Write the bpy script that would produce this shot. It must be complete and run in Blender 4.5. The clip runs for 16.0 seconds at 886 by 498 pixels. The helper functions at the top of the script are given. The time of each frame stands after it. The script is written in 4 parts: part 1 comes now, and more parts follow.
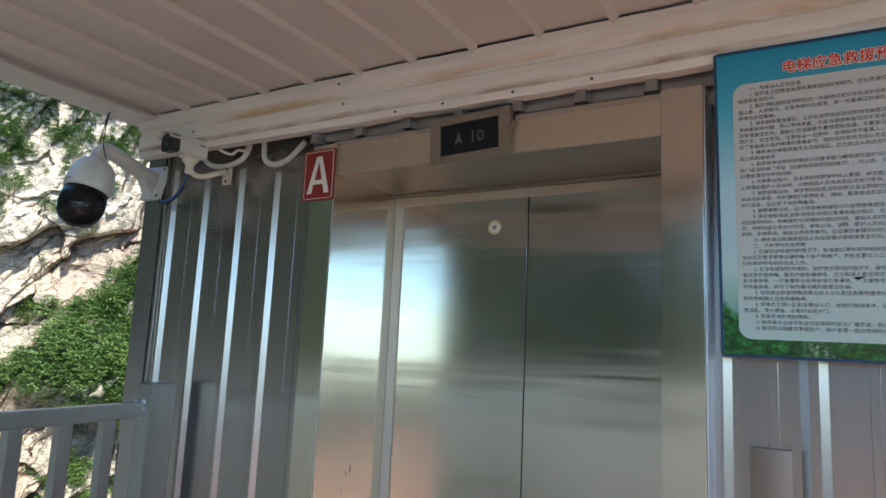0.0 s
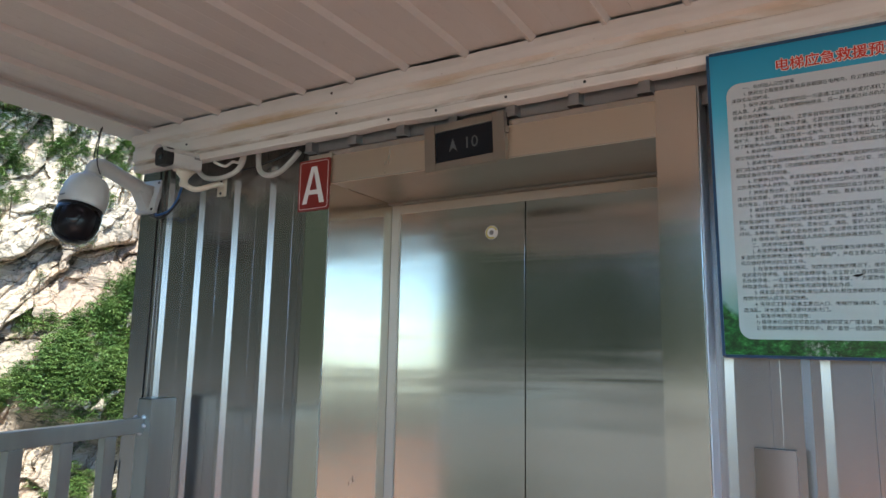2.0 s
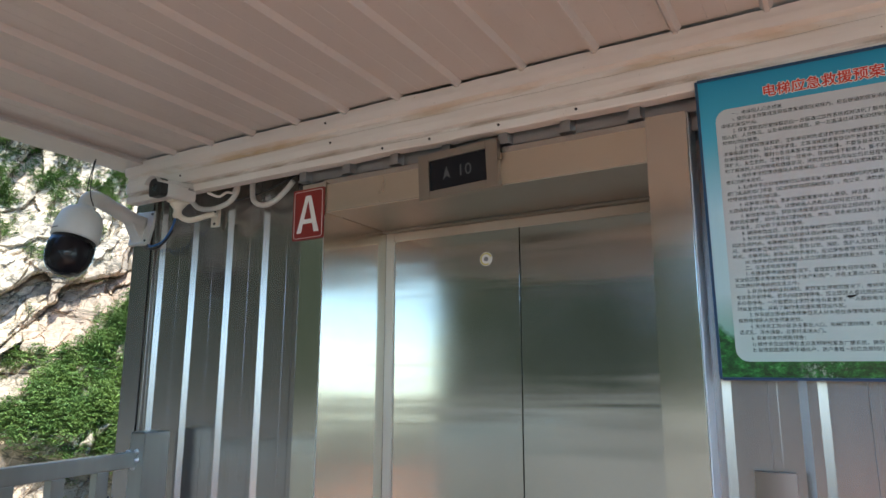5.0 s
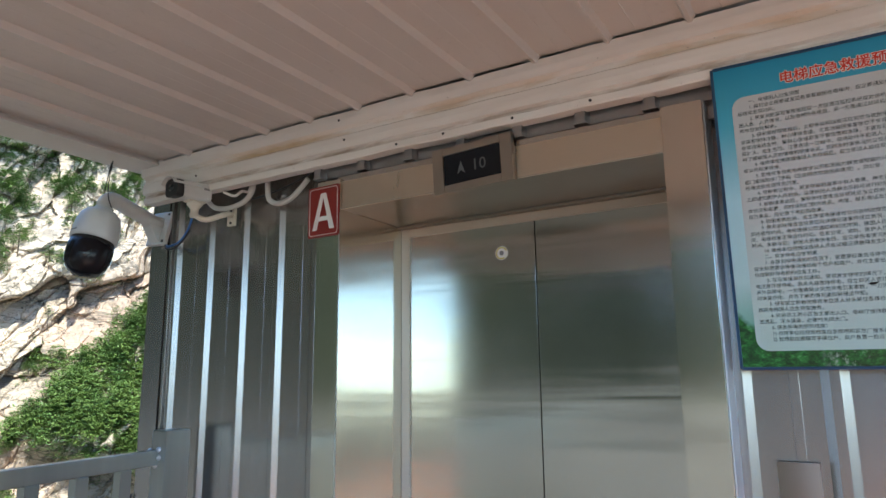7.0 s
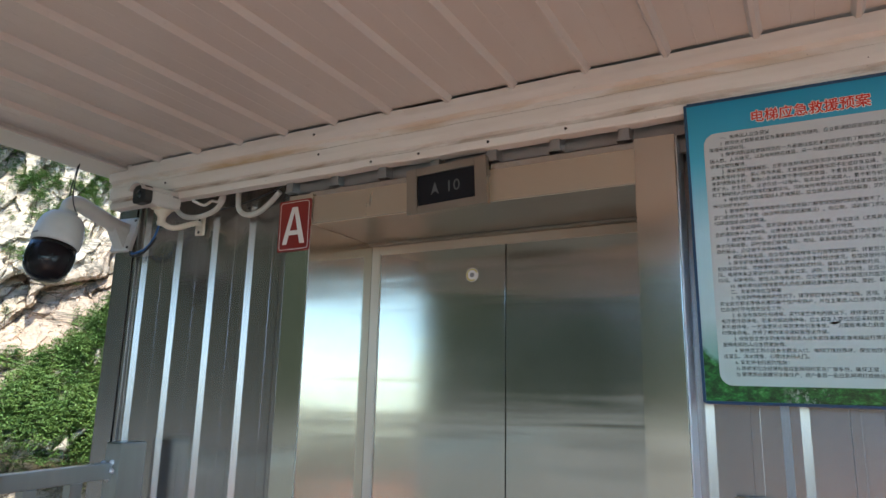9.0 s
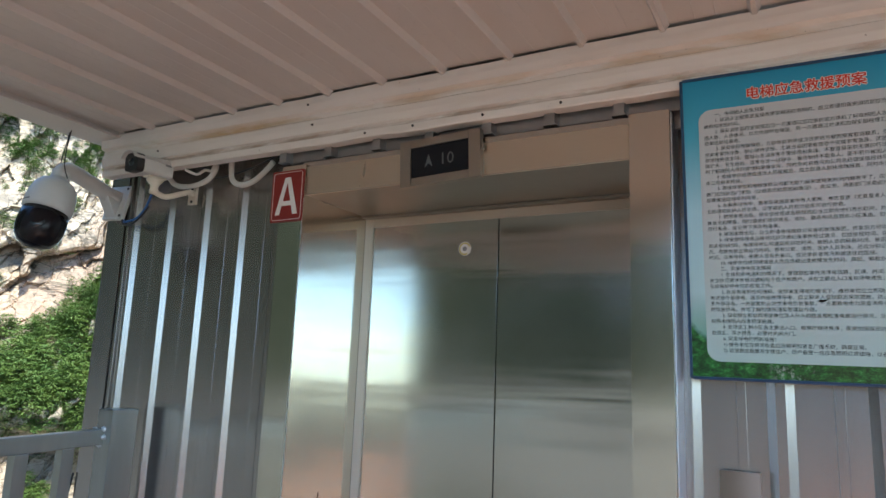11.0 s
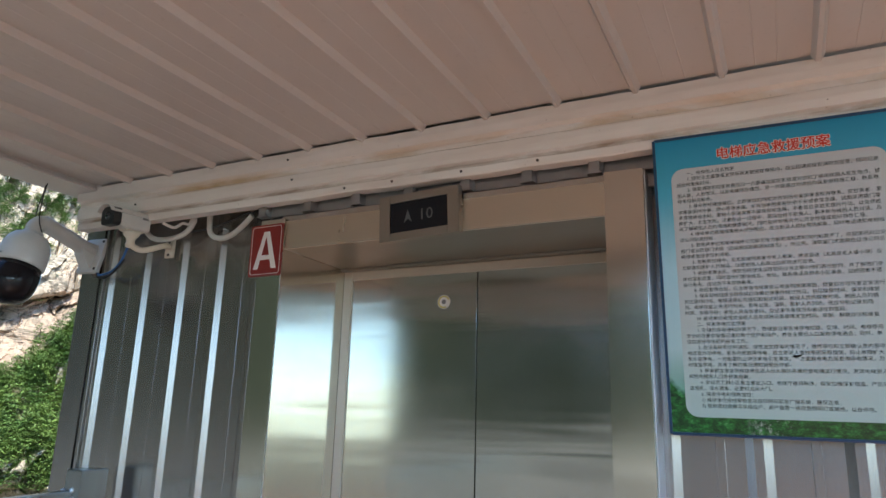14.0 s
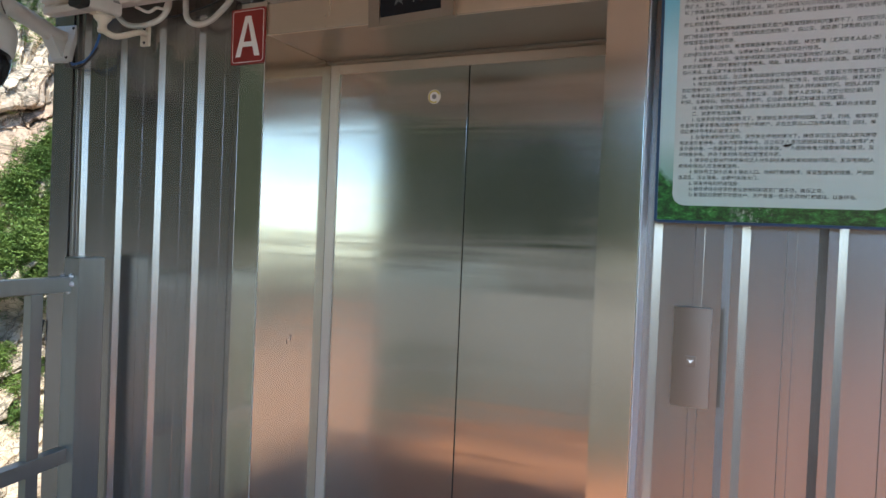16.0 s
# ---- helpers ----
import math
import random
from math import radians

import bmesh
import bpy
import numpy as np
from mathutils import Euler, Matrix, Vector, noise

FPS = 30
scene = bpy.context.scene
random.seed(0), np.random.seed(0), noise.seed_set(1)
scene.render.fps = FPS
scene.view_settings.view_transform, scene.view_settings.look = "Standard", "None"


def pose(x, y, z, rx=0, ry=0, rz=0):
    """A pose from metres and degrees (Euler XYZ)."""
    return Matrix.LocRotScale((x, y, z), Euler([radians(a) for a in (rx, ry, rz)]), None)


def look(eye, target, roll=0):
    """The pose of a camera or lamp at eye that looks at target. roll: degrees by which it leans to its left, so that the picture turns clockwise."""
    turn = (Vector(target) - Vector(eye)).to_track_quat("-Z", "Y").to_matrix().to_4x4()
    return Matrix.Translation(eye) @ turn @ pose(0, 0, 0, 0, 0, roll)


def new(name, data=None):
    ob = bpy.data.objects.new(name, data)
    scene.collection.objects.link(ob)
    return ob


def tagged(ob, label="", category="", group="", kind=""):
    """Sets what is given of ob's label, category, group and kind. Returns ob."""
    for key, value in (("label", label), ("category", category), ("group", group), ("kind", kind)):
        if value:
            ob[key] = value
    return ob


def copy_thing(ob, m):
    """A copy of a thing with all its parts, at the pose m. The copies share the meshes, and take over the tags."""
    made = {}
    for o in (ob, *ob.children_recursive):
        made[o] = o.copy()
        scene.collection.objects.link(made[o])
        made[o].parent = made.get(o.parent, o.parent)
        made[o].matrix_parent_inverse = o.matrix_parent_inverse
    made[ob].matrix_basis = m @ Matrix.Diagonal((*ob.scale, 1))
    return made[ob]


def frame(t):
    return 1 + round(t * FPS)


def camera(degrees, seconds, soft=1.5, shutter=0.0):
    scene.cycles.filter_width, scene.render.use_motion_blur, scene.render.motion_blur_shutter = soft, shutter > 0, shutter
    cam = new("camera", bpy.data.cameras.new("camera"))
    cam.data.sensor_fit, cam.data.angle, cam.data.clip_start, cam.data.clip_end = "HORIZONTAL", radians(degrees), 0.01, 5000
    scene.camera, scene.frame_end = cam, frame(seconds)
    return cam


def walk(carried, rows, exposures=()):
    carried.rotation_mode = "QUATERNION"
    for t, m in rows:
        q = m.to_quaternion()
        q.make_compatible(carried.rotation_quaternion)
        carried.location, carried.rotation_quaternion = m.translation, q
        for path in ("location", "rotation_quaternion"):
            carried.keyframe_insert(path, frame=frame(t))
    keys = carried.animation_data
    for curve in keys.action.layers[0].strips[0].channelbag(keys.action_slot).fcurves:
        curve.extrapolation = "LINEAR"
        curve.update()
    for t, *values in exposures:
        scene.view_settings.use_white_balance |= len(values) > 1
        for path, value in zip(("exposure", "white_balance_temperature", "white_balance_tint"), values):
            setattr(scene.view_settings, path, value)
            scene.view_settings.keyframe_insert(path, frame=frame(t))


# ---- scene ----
cam = camera(66.3, 16.0)
PATH = [
    (0, (1.503, -1.761, 1.471), (0.486, -0.064, 1.769), 2.7),
    (0.5, (1.503, -1.755, 1.472), (0.481, -0.061, 1.768), 2.2),
    (1, (1.502, -1.75, 1.473), (0.477, -0.059, 1.769), 1.7),
    (1.5, (1.499, -1.749, 1.472), (0.477, -0.057, 1.777), 1.4),
    (2, (1.502, -1.754, 1.485), (0.49, -0.056, 1.792), 1.1),
    (2.5, (1.508, -1.76, 1.498), (0.496, -0.068, 1.835), 0.8),
    (3, (1.508, -1.775, 1.499), (0.507, -0.089, 1.893), 0.7),
    (3.5, (1.509, -1.771, 1.495), (0.518, -0.078, 1.889), 0.6),
    (4, (1.504, -1.767, 1.491), (0.536, -0.061, 1.883), 0.3),
    (6.5, (1.492, -1.762, 1.476), (0.469, -0.086, 1.856), -0.3),
    (7, (1.49, -1.766, 1.476), (0.47, -0.088, 1.854), -0.6),
    (7.5, (1.498, -1.752, 1.492), (0.512, -0.046, 1.835), -0.0),
    (8, (1.491, -1.755, 1.504), (0.498, -0.054, 1.849), 0.7),
    (8.5, (1.494, -1.755, 1.501), (0.543, -0.042, 1.905), 0.7),
    (9, (1.489, -1.76, 1.5), (0.545, -0.047, 1.918), 1.3),
    (9.5, (1.492, -1.752, 1.496), (0.553, -0.024, 1.86), 1.5),
    (12, (1.497, -1.759, 1.485), (0.559, -0.028, 1.834), 2.3),
    (12.5, (1.499, -1.764, 1.482), (0.564, -0.035, 1.855), 2.4),
    (13, (1.513, -1.768, 1.504), (0.632, -0.006, 1.856), 2.0),
    (13.5, (1.506, -1.769, 1.513), (0.642, -0.015, 1.934), 1.7),
    (14, (1.498, -1.771, 1.52), (0.629, -0.035, 1.999), 1.6),
    (14.5, (1.491, -1.771, 1.504), (0.613, -0.014, 1.877), 1.7),
    (15, (1.489, -1.775, 1.474), (0.617, 0.014, 1.675), 1.9),
    (15.5, (1.487, -1.769, 1.454), (0.645, 0.043, 1.541), 2.1),
    (16, (1.472, -1.76, 1.43), (0.637, 0.057, 1.394), 2.4),
]
walk(cam, [(t, look(eye, target, roll)) for t, eye, target, roll in PATH], exposures=[(0, 1.97, 6250, -1), (1.2, 1.98, 6250, -1), (3, 2.14, 6350, 0), (7, 2.13, 6350, 0), (9.5, 2.08, 6350, 0), (13, 2.02, 6350, 0), (16, 2.06, 6650, 3)])

# ---- light ----
SUN_EL, SUN_AZ = radians(46), radians(-34)          # azimuth counted from +x, counter-clockwise
world = bpy.data.worlds.new("sky")
scene.world = world
world.use_nodes = True
wn = world.node_tree
sky = wn.nodes.new("ShaderNodeTexSky")
sky.sky_type = "NISHITA"
sky.sun_disc = False
sky.sun_elevation = SUN_EL
sky.sun_rotation = radians(90) - SUN_AZ
sky.air_density, sky.dust_density = 0.65, 0.12
sky.ozone_density = 4.5
wn.nodes["Background"].inputs[1].default_value = 0.15
wn.links.new(sky.outputs[0], wn.nodes["Background"].inputs[0])
sun_data = bpy.data.lights.new("sun", "SUN")
sun_data.energy, sun_data.angle, sun_data.color = 2.2, radians(0.6), (1.0, 0.95, 0.88)
sun = new("sun", sun_data)
sun.matrix_world = look((0, 0, 0), (-math.cos(SUN_EL) * math.cos(SUN_AZ), -math.cos(SUN_EL) * math.sin(SUN_AZ), -math.sin(SUN_EL)))


# ---- materials ----
class Mat:
    """A small builder for node materials with a Principled shader."""

    def __init__(self, name, color=(0.5, 0.5, 0.5), rough=0.5, metal=0.0, **more):
        self.m = bpy.data.materials.new(name)
        self.m.use_nodes = True
        self.t = self.m.node_tree
        self.b = self.t.nodes["Principled BSDF"]
        self.b.inputs["Base Color"].default_value = (*color, 1)
        self.b.inputs["Roughness"].default_value = rough
        self.b.inputs["Metallic"].default_value = metal
        for key, value in more.items():
            self.b.inputs[key.replace("_", " ")].default_value = value
        self.height = None

    def node(self, kind, **values):
        n = self.t.nodes.new(kind)
        for key, value in values.items():
            n.inputs[key].default_value = value
        return n

    def link(self, a, b):
        self.t.links.new(a, b)

    def coords(self, scale=(1, 1, 1), turn=(0, 0, 0), kind="Object"):
        c = self.node("ShaderNodeTexCoord")
        m = self.node("ShaderNodeMapping", Scale=scale, Rotation=[radians(a) for a in turn])
        self.link(c.outputs[kind], m.inputs["Vector"])
        return m.outputs[0]

    def noise(self, scale, detail=4.0, stretch=(1, 1, 1), turn=(0, 0, 0), rough=0.55, distort=0.0):
        n = self.node("ShaderNodeTexNoise", Scale=scale, Detail=detail, Roughness=rough, Distortion=distort)
        self.link(self.coords(stretch, turn), n.inputs["Vector"])
        return n.outputs["Fac"]

    def ramp(self, fac, stops):
        r = self.node("ShaderNodeValToRGB")
        el = r.color_ramp.elements
        while len(el) < len(stops):
            el.new(0.5)
        for e, (p, c) in zip(el, stops):
            e.position, e.color = p, (*c, 1) if len(c) == 3 else c
        self.link(fac, r.inputs[0])
        return r.outputs[0]

    def mix(self, fac, a, b, mode="MIX"):
        n = self.t.nodes.new("ShaderNodeMix")
        n.data_type, n.blend_type = "RGBA", mode
        for socket, value in ((n.inputs[0], fac), (n.inputs[6], a), (n.inputs[7], b)):
            if isinstance(value, (int, float)):
                socket.default_value = value
            elif isinstance(value, tuple):
                socket.default_value = (*value, 1)
            else:
                self.link(value, socket)
        return n.outputs[2]

    def span(self, fac, lo, hi, a=0.0, b=1.0):
        n = self.node("ShaderNodeMapRange")
        for k, v in (("From Min", a), ("From Max", b), ("To Min", lo), ("To Max", hi)):
            n.inputs[k].default_value = v
        self.link(fac, n.inputs["Value"])
        return n.outputs[0]

    def color(self, out):
        self.link(out, self.b.inputs["Base Color"])
        return self

    def rough(self, out):
        self.link(out, self.b.inputs["Roughness"])
        return self

    def bump(self, fac, strength=0.2, distance=0.002):
        n = self.node("ShaderNodeBump", Strength=strength, Distance=distance)
        self.link(fac, n.inputs["Height"])
        if self.height is not None:
            self.link(self.height, n.inputs["Normal"])
        self.height = n.outputs[0]
        self.link(self.height, self.b.inputs["Normal"])
        return self


def steel(name, base, rough, stretch, wave, spread=0.0, ripple=0.0):
    """Brushed stainless sheet: fine grain along one way, smears and a slightly wavy face."""
    k = Mat(name, base, rough, 1.0)
    k.b.inputs["Anisotropic"].default_value = spread
    way = k.node("ShaderNodeTangent")
    way.direction_type, way.axis = "RADIAL", "Z"
    k.link(way.outputs[0], k.b.inputs["Tangent"])
    grain = k.noise(90, 3, stretch)
    smear = k.noise(3.0, 5, (1, 1, 1), distort=0.6)
    k.rough(k.span(smear, rough - 0.04, rough + 0.05, 0.25, 0.75))
    k.color(k.mix(k.span(grain, 0.0, 0.6, 0.0, 1.0), base, tuple(c * 0.86 for c in base)))
    k.bump(grain, 0.03, 0.0003)
    k.bump(k.noise(1.6, 1.5, (0.7, 1, 3.0)), wave, 0.006)
    k.bump(k.noise(3.2, 1.5, (0.22, 1, 5.0)), wave * 0.3, 0.0025)
    if ripple:
        k.bump(k.noise(3.4, 1.5, (0.22, 1, 4.2), distort=0.4), ripple, 0.0026)
    return k.m


STEEL = steel("brushed_steel", (0.585, 0.565, 0.52), 0.175, (0.15, 1, 9), 0.34, 0.72, 0.28)
STEEL_V = steel("brushed_steel_upright", (0.67, 0.63, 0.55), 0.15, (9, 9, 0.15), 0.16, 0.3)
# same steel as the casings; the ceiling's warm reflection is tinted into the base
STEEL_HEAD_LIT = steel("brushed_steel_header_lit", (0.74, 0.655, 0.53), 0.30, (0.15, 1, 9), 0.06, 0.3)
STEEL_EDGE = Mat("steel_frame", (0.52, 0.46, 0.375), 0.38, 0.3).m
# rougher copy for the soffit, its underside shade put into a darker base
STEEL_SHADED = steel("shaded_dull_steel", (0.36, 0.33, 0.29), 0.36, (0.15, 1, 9), 0.02)
GAP = Mat("dark_gap", (0.012, 0.012, 0.012), 0.8).m


def coated(name, base, rough, metal):
    """Coated steel sheet with faint streaks, chalking and scuffs."""
    k = Mat(name, base, rough, metal)
    streak = k.noise(5, 1.5, (4, 4, 0.35))
    fine = k.noise(24, 2, (1, 1, 0.10))
    c = k.mix(k.span(streak, 0.0, 1.0, 0.0, 1.0), tuple(min(1, v * 1.08) for v in base), tuple(v * 0.88 for v in base))
    k.color(k.mix(k.span(fine, 0.0, 0.3, 0.40, 0.80), c, tuple(v * 0.88 for v in base)))
    return k.m


SHEET = coated("wall_sheet", (0.375, 0.348, 0.326), 0.25, 0.86)
GALV = coated("galvanised_tube", (0.335, 0.342, 0.325), 0.29, 0.84)
BARE = coated("bare_sheet", (0.36, 0.365, 0.37), 0.30, 0.8)


def ceiling_paint():
    k = Mat("ceiling_sheet", (0.60, 0.565, 0.54), 0.45)
    dust = k.noise(3.0, 6, (1, 0.3, 1))
    speck = k.noise(45, 3)
    c = k.mix(k.span(dust, 0.0, 0.55, 0.4, 0.8), (0.62, 0.60, 0.575), (0.52, 0.495, 0.465))
    k.color(k.mix(k.span(speck, 0.0, 0.25, 0.62, 0.8), c, (0.36, 0.33, 0.30)))
    k.bump(k.noise(1.8, 3, (1, 0.4, 1)), 0.3, 0.006)
    return k.m


def beam_paint():
    k = Mat("beam_paint", (0.72, 0.70, 0.67), 0.40)
    grime = k.noise(6, 6, (0.4, 1, 2.5))
    speck = k.noise(80, 2)
    c = k.mix(k.span(grime, 0.0, 0.5, 0.48, 0.78), (0.80, 0.78, 0.74), (0.60, 0.55, 0.49))
    xyz = k.node("ShaderNodeSeparateXYZ")
    k.link(k.coords(), xyz.inputs[0])

    def seam(z, reach, scale, low, high):
        """Rust that has crept along one fold, in uneven lengths."""
        off = k.node("ShaderNodeMath")
        off.operation = "SUBTRACT"
        off.inputs[1].default_value = z
        k.link(xyz.outputs[2], off.inputs[0])
        away = k.node("ShaderNodeMath")
        away.operation = "ABSOLUTE"
        k.link(off.outputs[0], away.inputs[0])
        both = k.node("ShaderNodeMath")
        both.operation = "MULTIPLY"
        k.link(k.span(away.outputs[0], 1.0, 0.0, reach * 0.3, reach), both.inputs[0])
        k.link(k.span(k.noise(scale, 5, (1.0, 1, 5), rough=0.6, distort=0.4), 0.0, 1.0, low, high), both.inputs[1])
        return both.outputs[0]

    c = k.mix(k.span(seam(2.322, 0.020, 1.9, 0.46, 0.66), 0.0, 0.85), c, (0.52, 0.36, 0.17))
    c = k.mix(k.span(seam(2.254, 0.011, 3.4, 0.42, 0.60), 0.0, 0.8), c, (0.27, 0.18, 0.10))
    k.color(k.mix(k.span(speck, 0.0, 0.8, 0.74, 0.78), c, (0.14, 0.10, 0.08)))
    k.bump(grime, 0.12, 0.002)
    return k.m


CEIL, BEAM = ceiling_paint(), beam_paint()
PLASTIC_W = Mat("white_plastic", (0.70, 0.70, 0.68), 0.38)
PLASTIC_W.color(PLASTIC_W.mix(PLASTIC_W.span(PLASTIC_W.noise(9, 5), 0.0, 0.4, 0.45, 0.8), (0.60, 0.60, 0.585), (0.42, 0.40, 0.37)))
PLASTIC_W = PLASTIC_W.m
CONDUIT = Mat("conduit_plastic", (0.62, 0.60, 0.56), 0.5).m
BRACKET = Mat("cream_metal", (0.66, 0.60, 0.50), 0.45).m
BLACK_GLOSS = Mat("smoked_dome", (0.012, 0.010, 0.012), 0.22, Specular_IOR_Level=0.25).m
BLACK = Mat("black_plastic", (0.02, 0.02, 0.022), 0.45).m
LENS = Mat("lens_glass", (0.02, 0.025, 0.03), 0.05).m
BLUE = Mat("blue_cable", (0.03, 0.12, 0.35), 0.5).m
GREY_MARK = Mat("grey_print", (0.22, 0.22, 0.22), 0.6).m
WELD = Mat("weld_paint", (0.62, 0.64, 0.66), 0.4, 0.7).m
SCREEN = Mat("screen_glass", (0.010, 0.012, 0.016), 0.10, Specular_IOR_Level=0.25).m
CALL_STEEL = steel("call_plate_steel", (0.31, 0.28, 0.24), 0.40, (9, 1, 0.2), 0.02)
BEZEL = steel("bezel_steel", (0.42, 0.375, 0.32), 0.36, (9, 1, 0.2), 0.02)


def glow(name, color, power):
    k = Mat(name, (0.06, 0.06, 0.06), 0.4)
    k.b.inputs["Emission Color"].default_value = (*color, 1)
    k.b.inputs["Emission Strength"].default_value = power
    return k.m


DIGIT = glow("lit_digit", (0.75, 0.82, 0.9), 0.006)
ARROW = glow("lit_arrow", (0.72, 0.8, 1.0), 0.28)
RED = Mat("red_sign", (0.22, 0.018, 0.014), 0.35)
RED.color(RED.mix(RED.span(RED.noise(8, 5, (3, 1, 0.4)), 0.0, 0.5, 0.4, 0.8), (0.24, 0.02, 0.016), (0.15, 0.014, 0.012)))
RED = RED.m
SIGN_WHITE = Mat("sign_white", (0.78, 0.76, 0.72), 0.45).m
YELLOW = Mat("yellow_print", (0.55, 0.45, 0.06), 0.45).m


def floor_paint():
    k = Mat("floor_paint", (0.42, 0.22, 0.15), 0.55)
    wear = k.noise(2.0, 6)
    k.color(k.mix(k.span(wear, 0.0, 0.8, 0.4, 0.75), (0.40, 0.178, 0.094), (0.29, 0.13, 0.075)))
    k.bump(k.noise(60, 4), 0.2, 0.002)
    return k.m


FLOOR = floor_paint()


def rock_mat():
    k = Mat("granite_cliff", (0.5, 0.43, 0.35), 0.88)
    big = k.noise(0.035, 6, (1, 1, 0.6), rough=0.6)
    slant = k.noise(0.11, 8, (0.6, 0.6, 1.7), (0, 38, 60), rough=0.66, distort=0.5)
    stain = k.noise(0.20, 6, (2.2, 2.2, 0.35), (0, 12, 60), rough=0.6)
    grit = k.noise(1.6, 5, rough=0.7)
    c = k.mix(k.span(big, 0.0, 1.0, 0.42, 0.60), (0.56, 0.465, 0.365), (0.46, 0.33, 0.25))
    c = k.mix(k.span(stain, 0.0, 0.55, 0.55, 0.72), c, (0.44, 0.31, 0.235))
    # dark slanting bands: staining plus ledge shade painted in, as the frontal sun casts little
    c = k.mix(k.span(slant, 0.0, 0.75, 0.51, 0.64), c, (0.20, 0.175, 0.145))
    c = k.mix(k.span(grit, 0.0, 0.35, 0.5, 0.75), c, (0.30, 0.26, 0.21))

    def crack(scale, stretch, turn, width, detail):
        """Thin dark lines where a noise field crosses its middle."""
        f = k.noise(scale, detail, stretch, turn, 0.6, 0.5)
        m = k.node("ShaderNodeMath")
        m.operation = "SUBTRACT"
        m.inputs[1].default_value = 0.5
        k.link(f, m.inputs[0])
        d = k.node("ShaderNodeMath")
        d.operation = "ABSOLUTE"
        k.link(m.outputs[0], d.inputs[0])
        return k.span(d.outputs[0], 0.85, 0.0, 0.0, width)

    # cracks, with the shade inside them put into the dark colour
    c = k.mix(crack(0.055, (0.7, 0.7, 2.0), (0, 38, 60), 0.014, 5), c, (0.07, 0.065, 0.05))
    c = k.mix(crack(0.09, (1.5, 1.5, 0.6), (0, -25, 60), 0.009, 5), c, (0.12, 0.10, 0.08))
    c = k.mix(crack(0.20, (0.6, 0.6, 1.9), (0, 44, 60), 0.012, 6), c, (0.16, 0.135, 0.11))
    moss = k.noise(0.12, 8, rough=0.75)
    k.color(k.mix(k.span(moss, 0.0, 0.7, 0.63, 0.69), c, (0.08, 0.095, 0.045)))
    k.bump(slant, 0.25, 0.5)
    k.bump(grit, 0.3, 0.15)
    return k.m


def leaf_mat(name, a, b):
    k = Mat(name, a, 0.6)
    g = k.node("ShaderNodeNewGeometry")
    n = k.node("ShaderNodeTexNoise", Scale=0.22, Detail=4.0)
    k.link(g.outputs["Position"], n.inputs["Vector"])
    c = k.mix(k.span(n.outputs["Fac"], 0.0, 1.0, 0.35, 0.65), a, b)
    k.color(k.mix(k.span(g.outputs["Random Per Island"], 0.0, 0.10), c, tuple(v * 0.7 for v in a)))
    return k.m


def ground_mat():
    k = Mat("wooded_ground", (0.06, 0.08, 0.04), 0.95, Specular_IOR_Level=0.1)
    n = k.noise(0.02, 8, rough=0.7)
    slope = k.ramp(n, [(0.35, (0.020, 0.025, 0.014)), (0.55, (0.034, 0.039, 0.024)), (0.75, (0.07, 0.066, 0.055))])
    valley = k.ramp(k.noise(0.03, 6), [(0.4, (0.25, 0.235, 0.205)), (0.55, (0.18, 0.17, 0.15)), (0.66, (0.06, 0.075, 0.04))])
    xyz = k.node("ShaderNodeSeparateXYZ")
    k.link(k.coords(), xyz.inputs[0])
    k.color(k.mix(k.span(xyz.outputs[2], 0.0, 1.0, -1.5, 1.2), valley, slope))
    k.bump(k.noise(0.25, 6), 1.0, 1.5)
    return k.m


ROCK, GROUND = rock_mat(), ground_mat()
LEAF = leaf_mat("pine_leaves", (0.095, 0.172, 0.042), (0.18, 0.268, 0.066))
BARK = Mat("bark", (0.10, 0.075, 0.055), 0.9).m


# ---- mesh helpers ----
def bm_box(x0, x1, y0, y1, z0, z1, bevel=0.0, bm=None):
    bm = bm or bmesh.new()
    made = bmesh.ops.create_cube(bm, size=1.0)["verts"]
    for v in made:
        v.co = Vector(((x0 + x1) / 2 + v.co.x * (x1 - x0), (y0 + y1) / 2 + v.co.y * (y1 - y0), (z0 + z1) / 2 + v.co.z * (z1 - z0)))
    if bevel:
        edges = list({e for v in made for e in v.link_edges})
        bmesh.ops.bevel(bm, geom=edges, offset=bevel, segments=2, profile=0.7, affect="EDGES")
    return bm


def bm_tube(points, radius, sides=10, smooth=6, bm=None):
    """A round tube along a curve through the points."""
    bm = bm or bmesh.new()
    p = [Vector(q) for q in points]
    line = []
    for i in range(len(p) - 1):
        a, b, c, d = p[max(i - 1, 0)], p[i], p[i + 1], p[min(i + 2, len(p) - 1)]
        for k in range(smooth):
            t = k / smooth
            line.append(0.5 * ((2 * b) + (c - a) * t + (2 * a - 5 * b + 4 * c - d) * t * t + (3 * b - a - 3 * c + d) * t ** 3))
    line.append(p[-1])
    rings, side = [], None
    for i, q in enumerate(line):
        way = (line[min(i + 1, len(line) - 1)] - line[max(i - 1, 0)]).normalized()
        if side is None:
            side = way.orthogonal().normalized()
        side = (side - way * side.dot(way)).normalized()
        up = way.cross(side)
        rings.append([bm.verts.new(q + radius * (math.cos(a) * side + math.sin(a) * up)) for a in (2 * math.pi * j / sides for j in range(sides))])
    for r, s in zip(rings, rings[1:]):
        for j in range(sides):
            f = bm.faces.new((r[j], r[(j + 1) % sides], s[(j + 1) % sides], s[j]))
            f.smooth = True
    bm.faces.new(rings[0][::-1])
    bm.faces.new(rings[-1])
    return bm


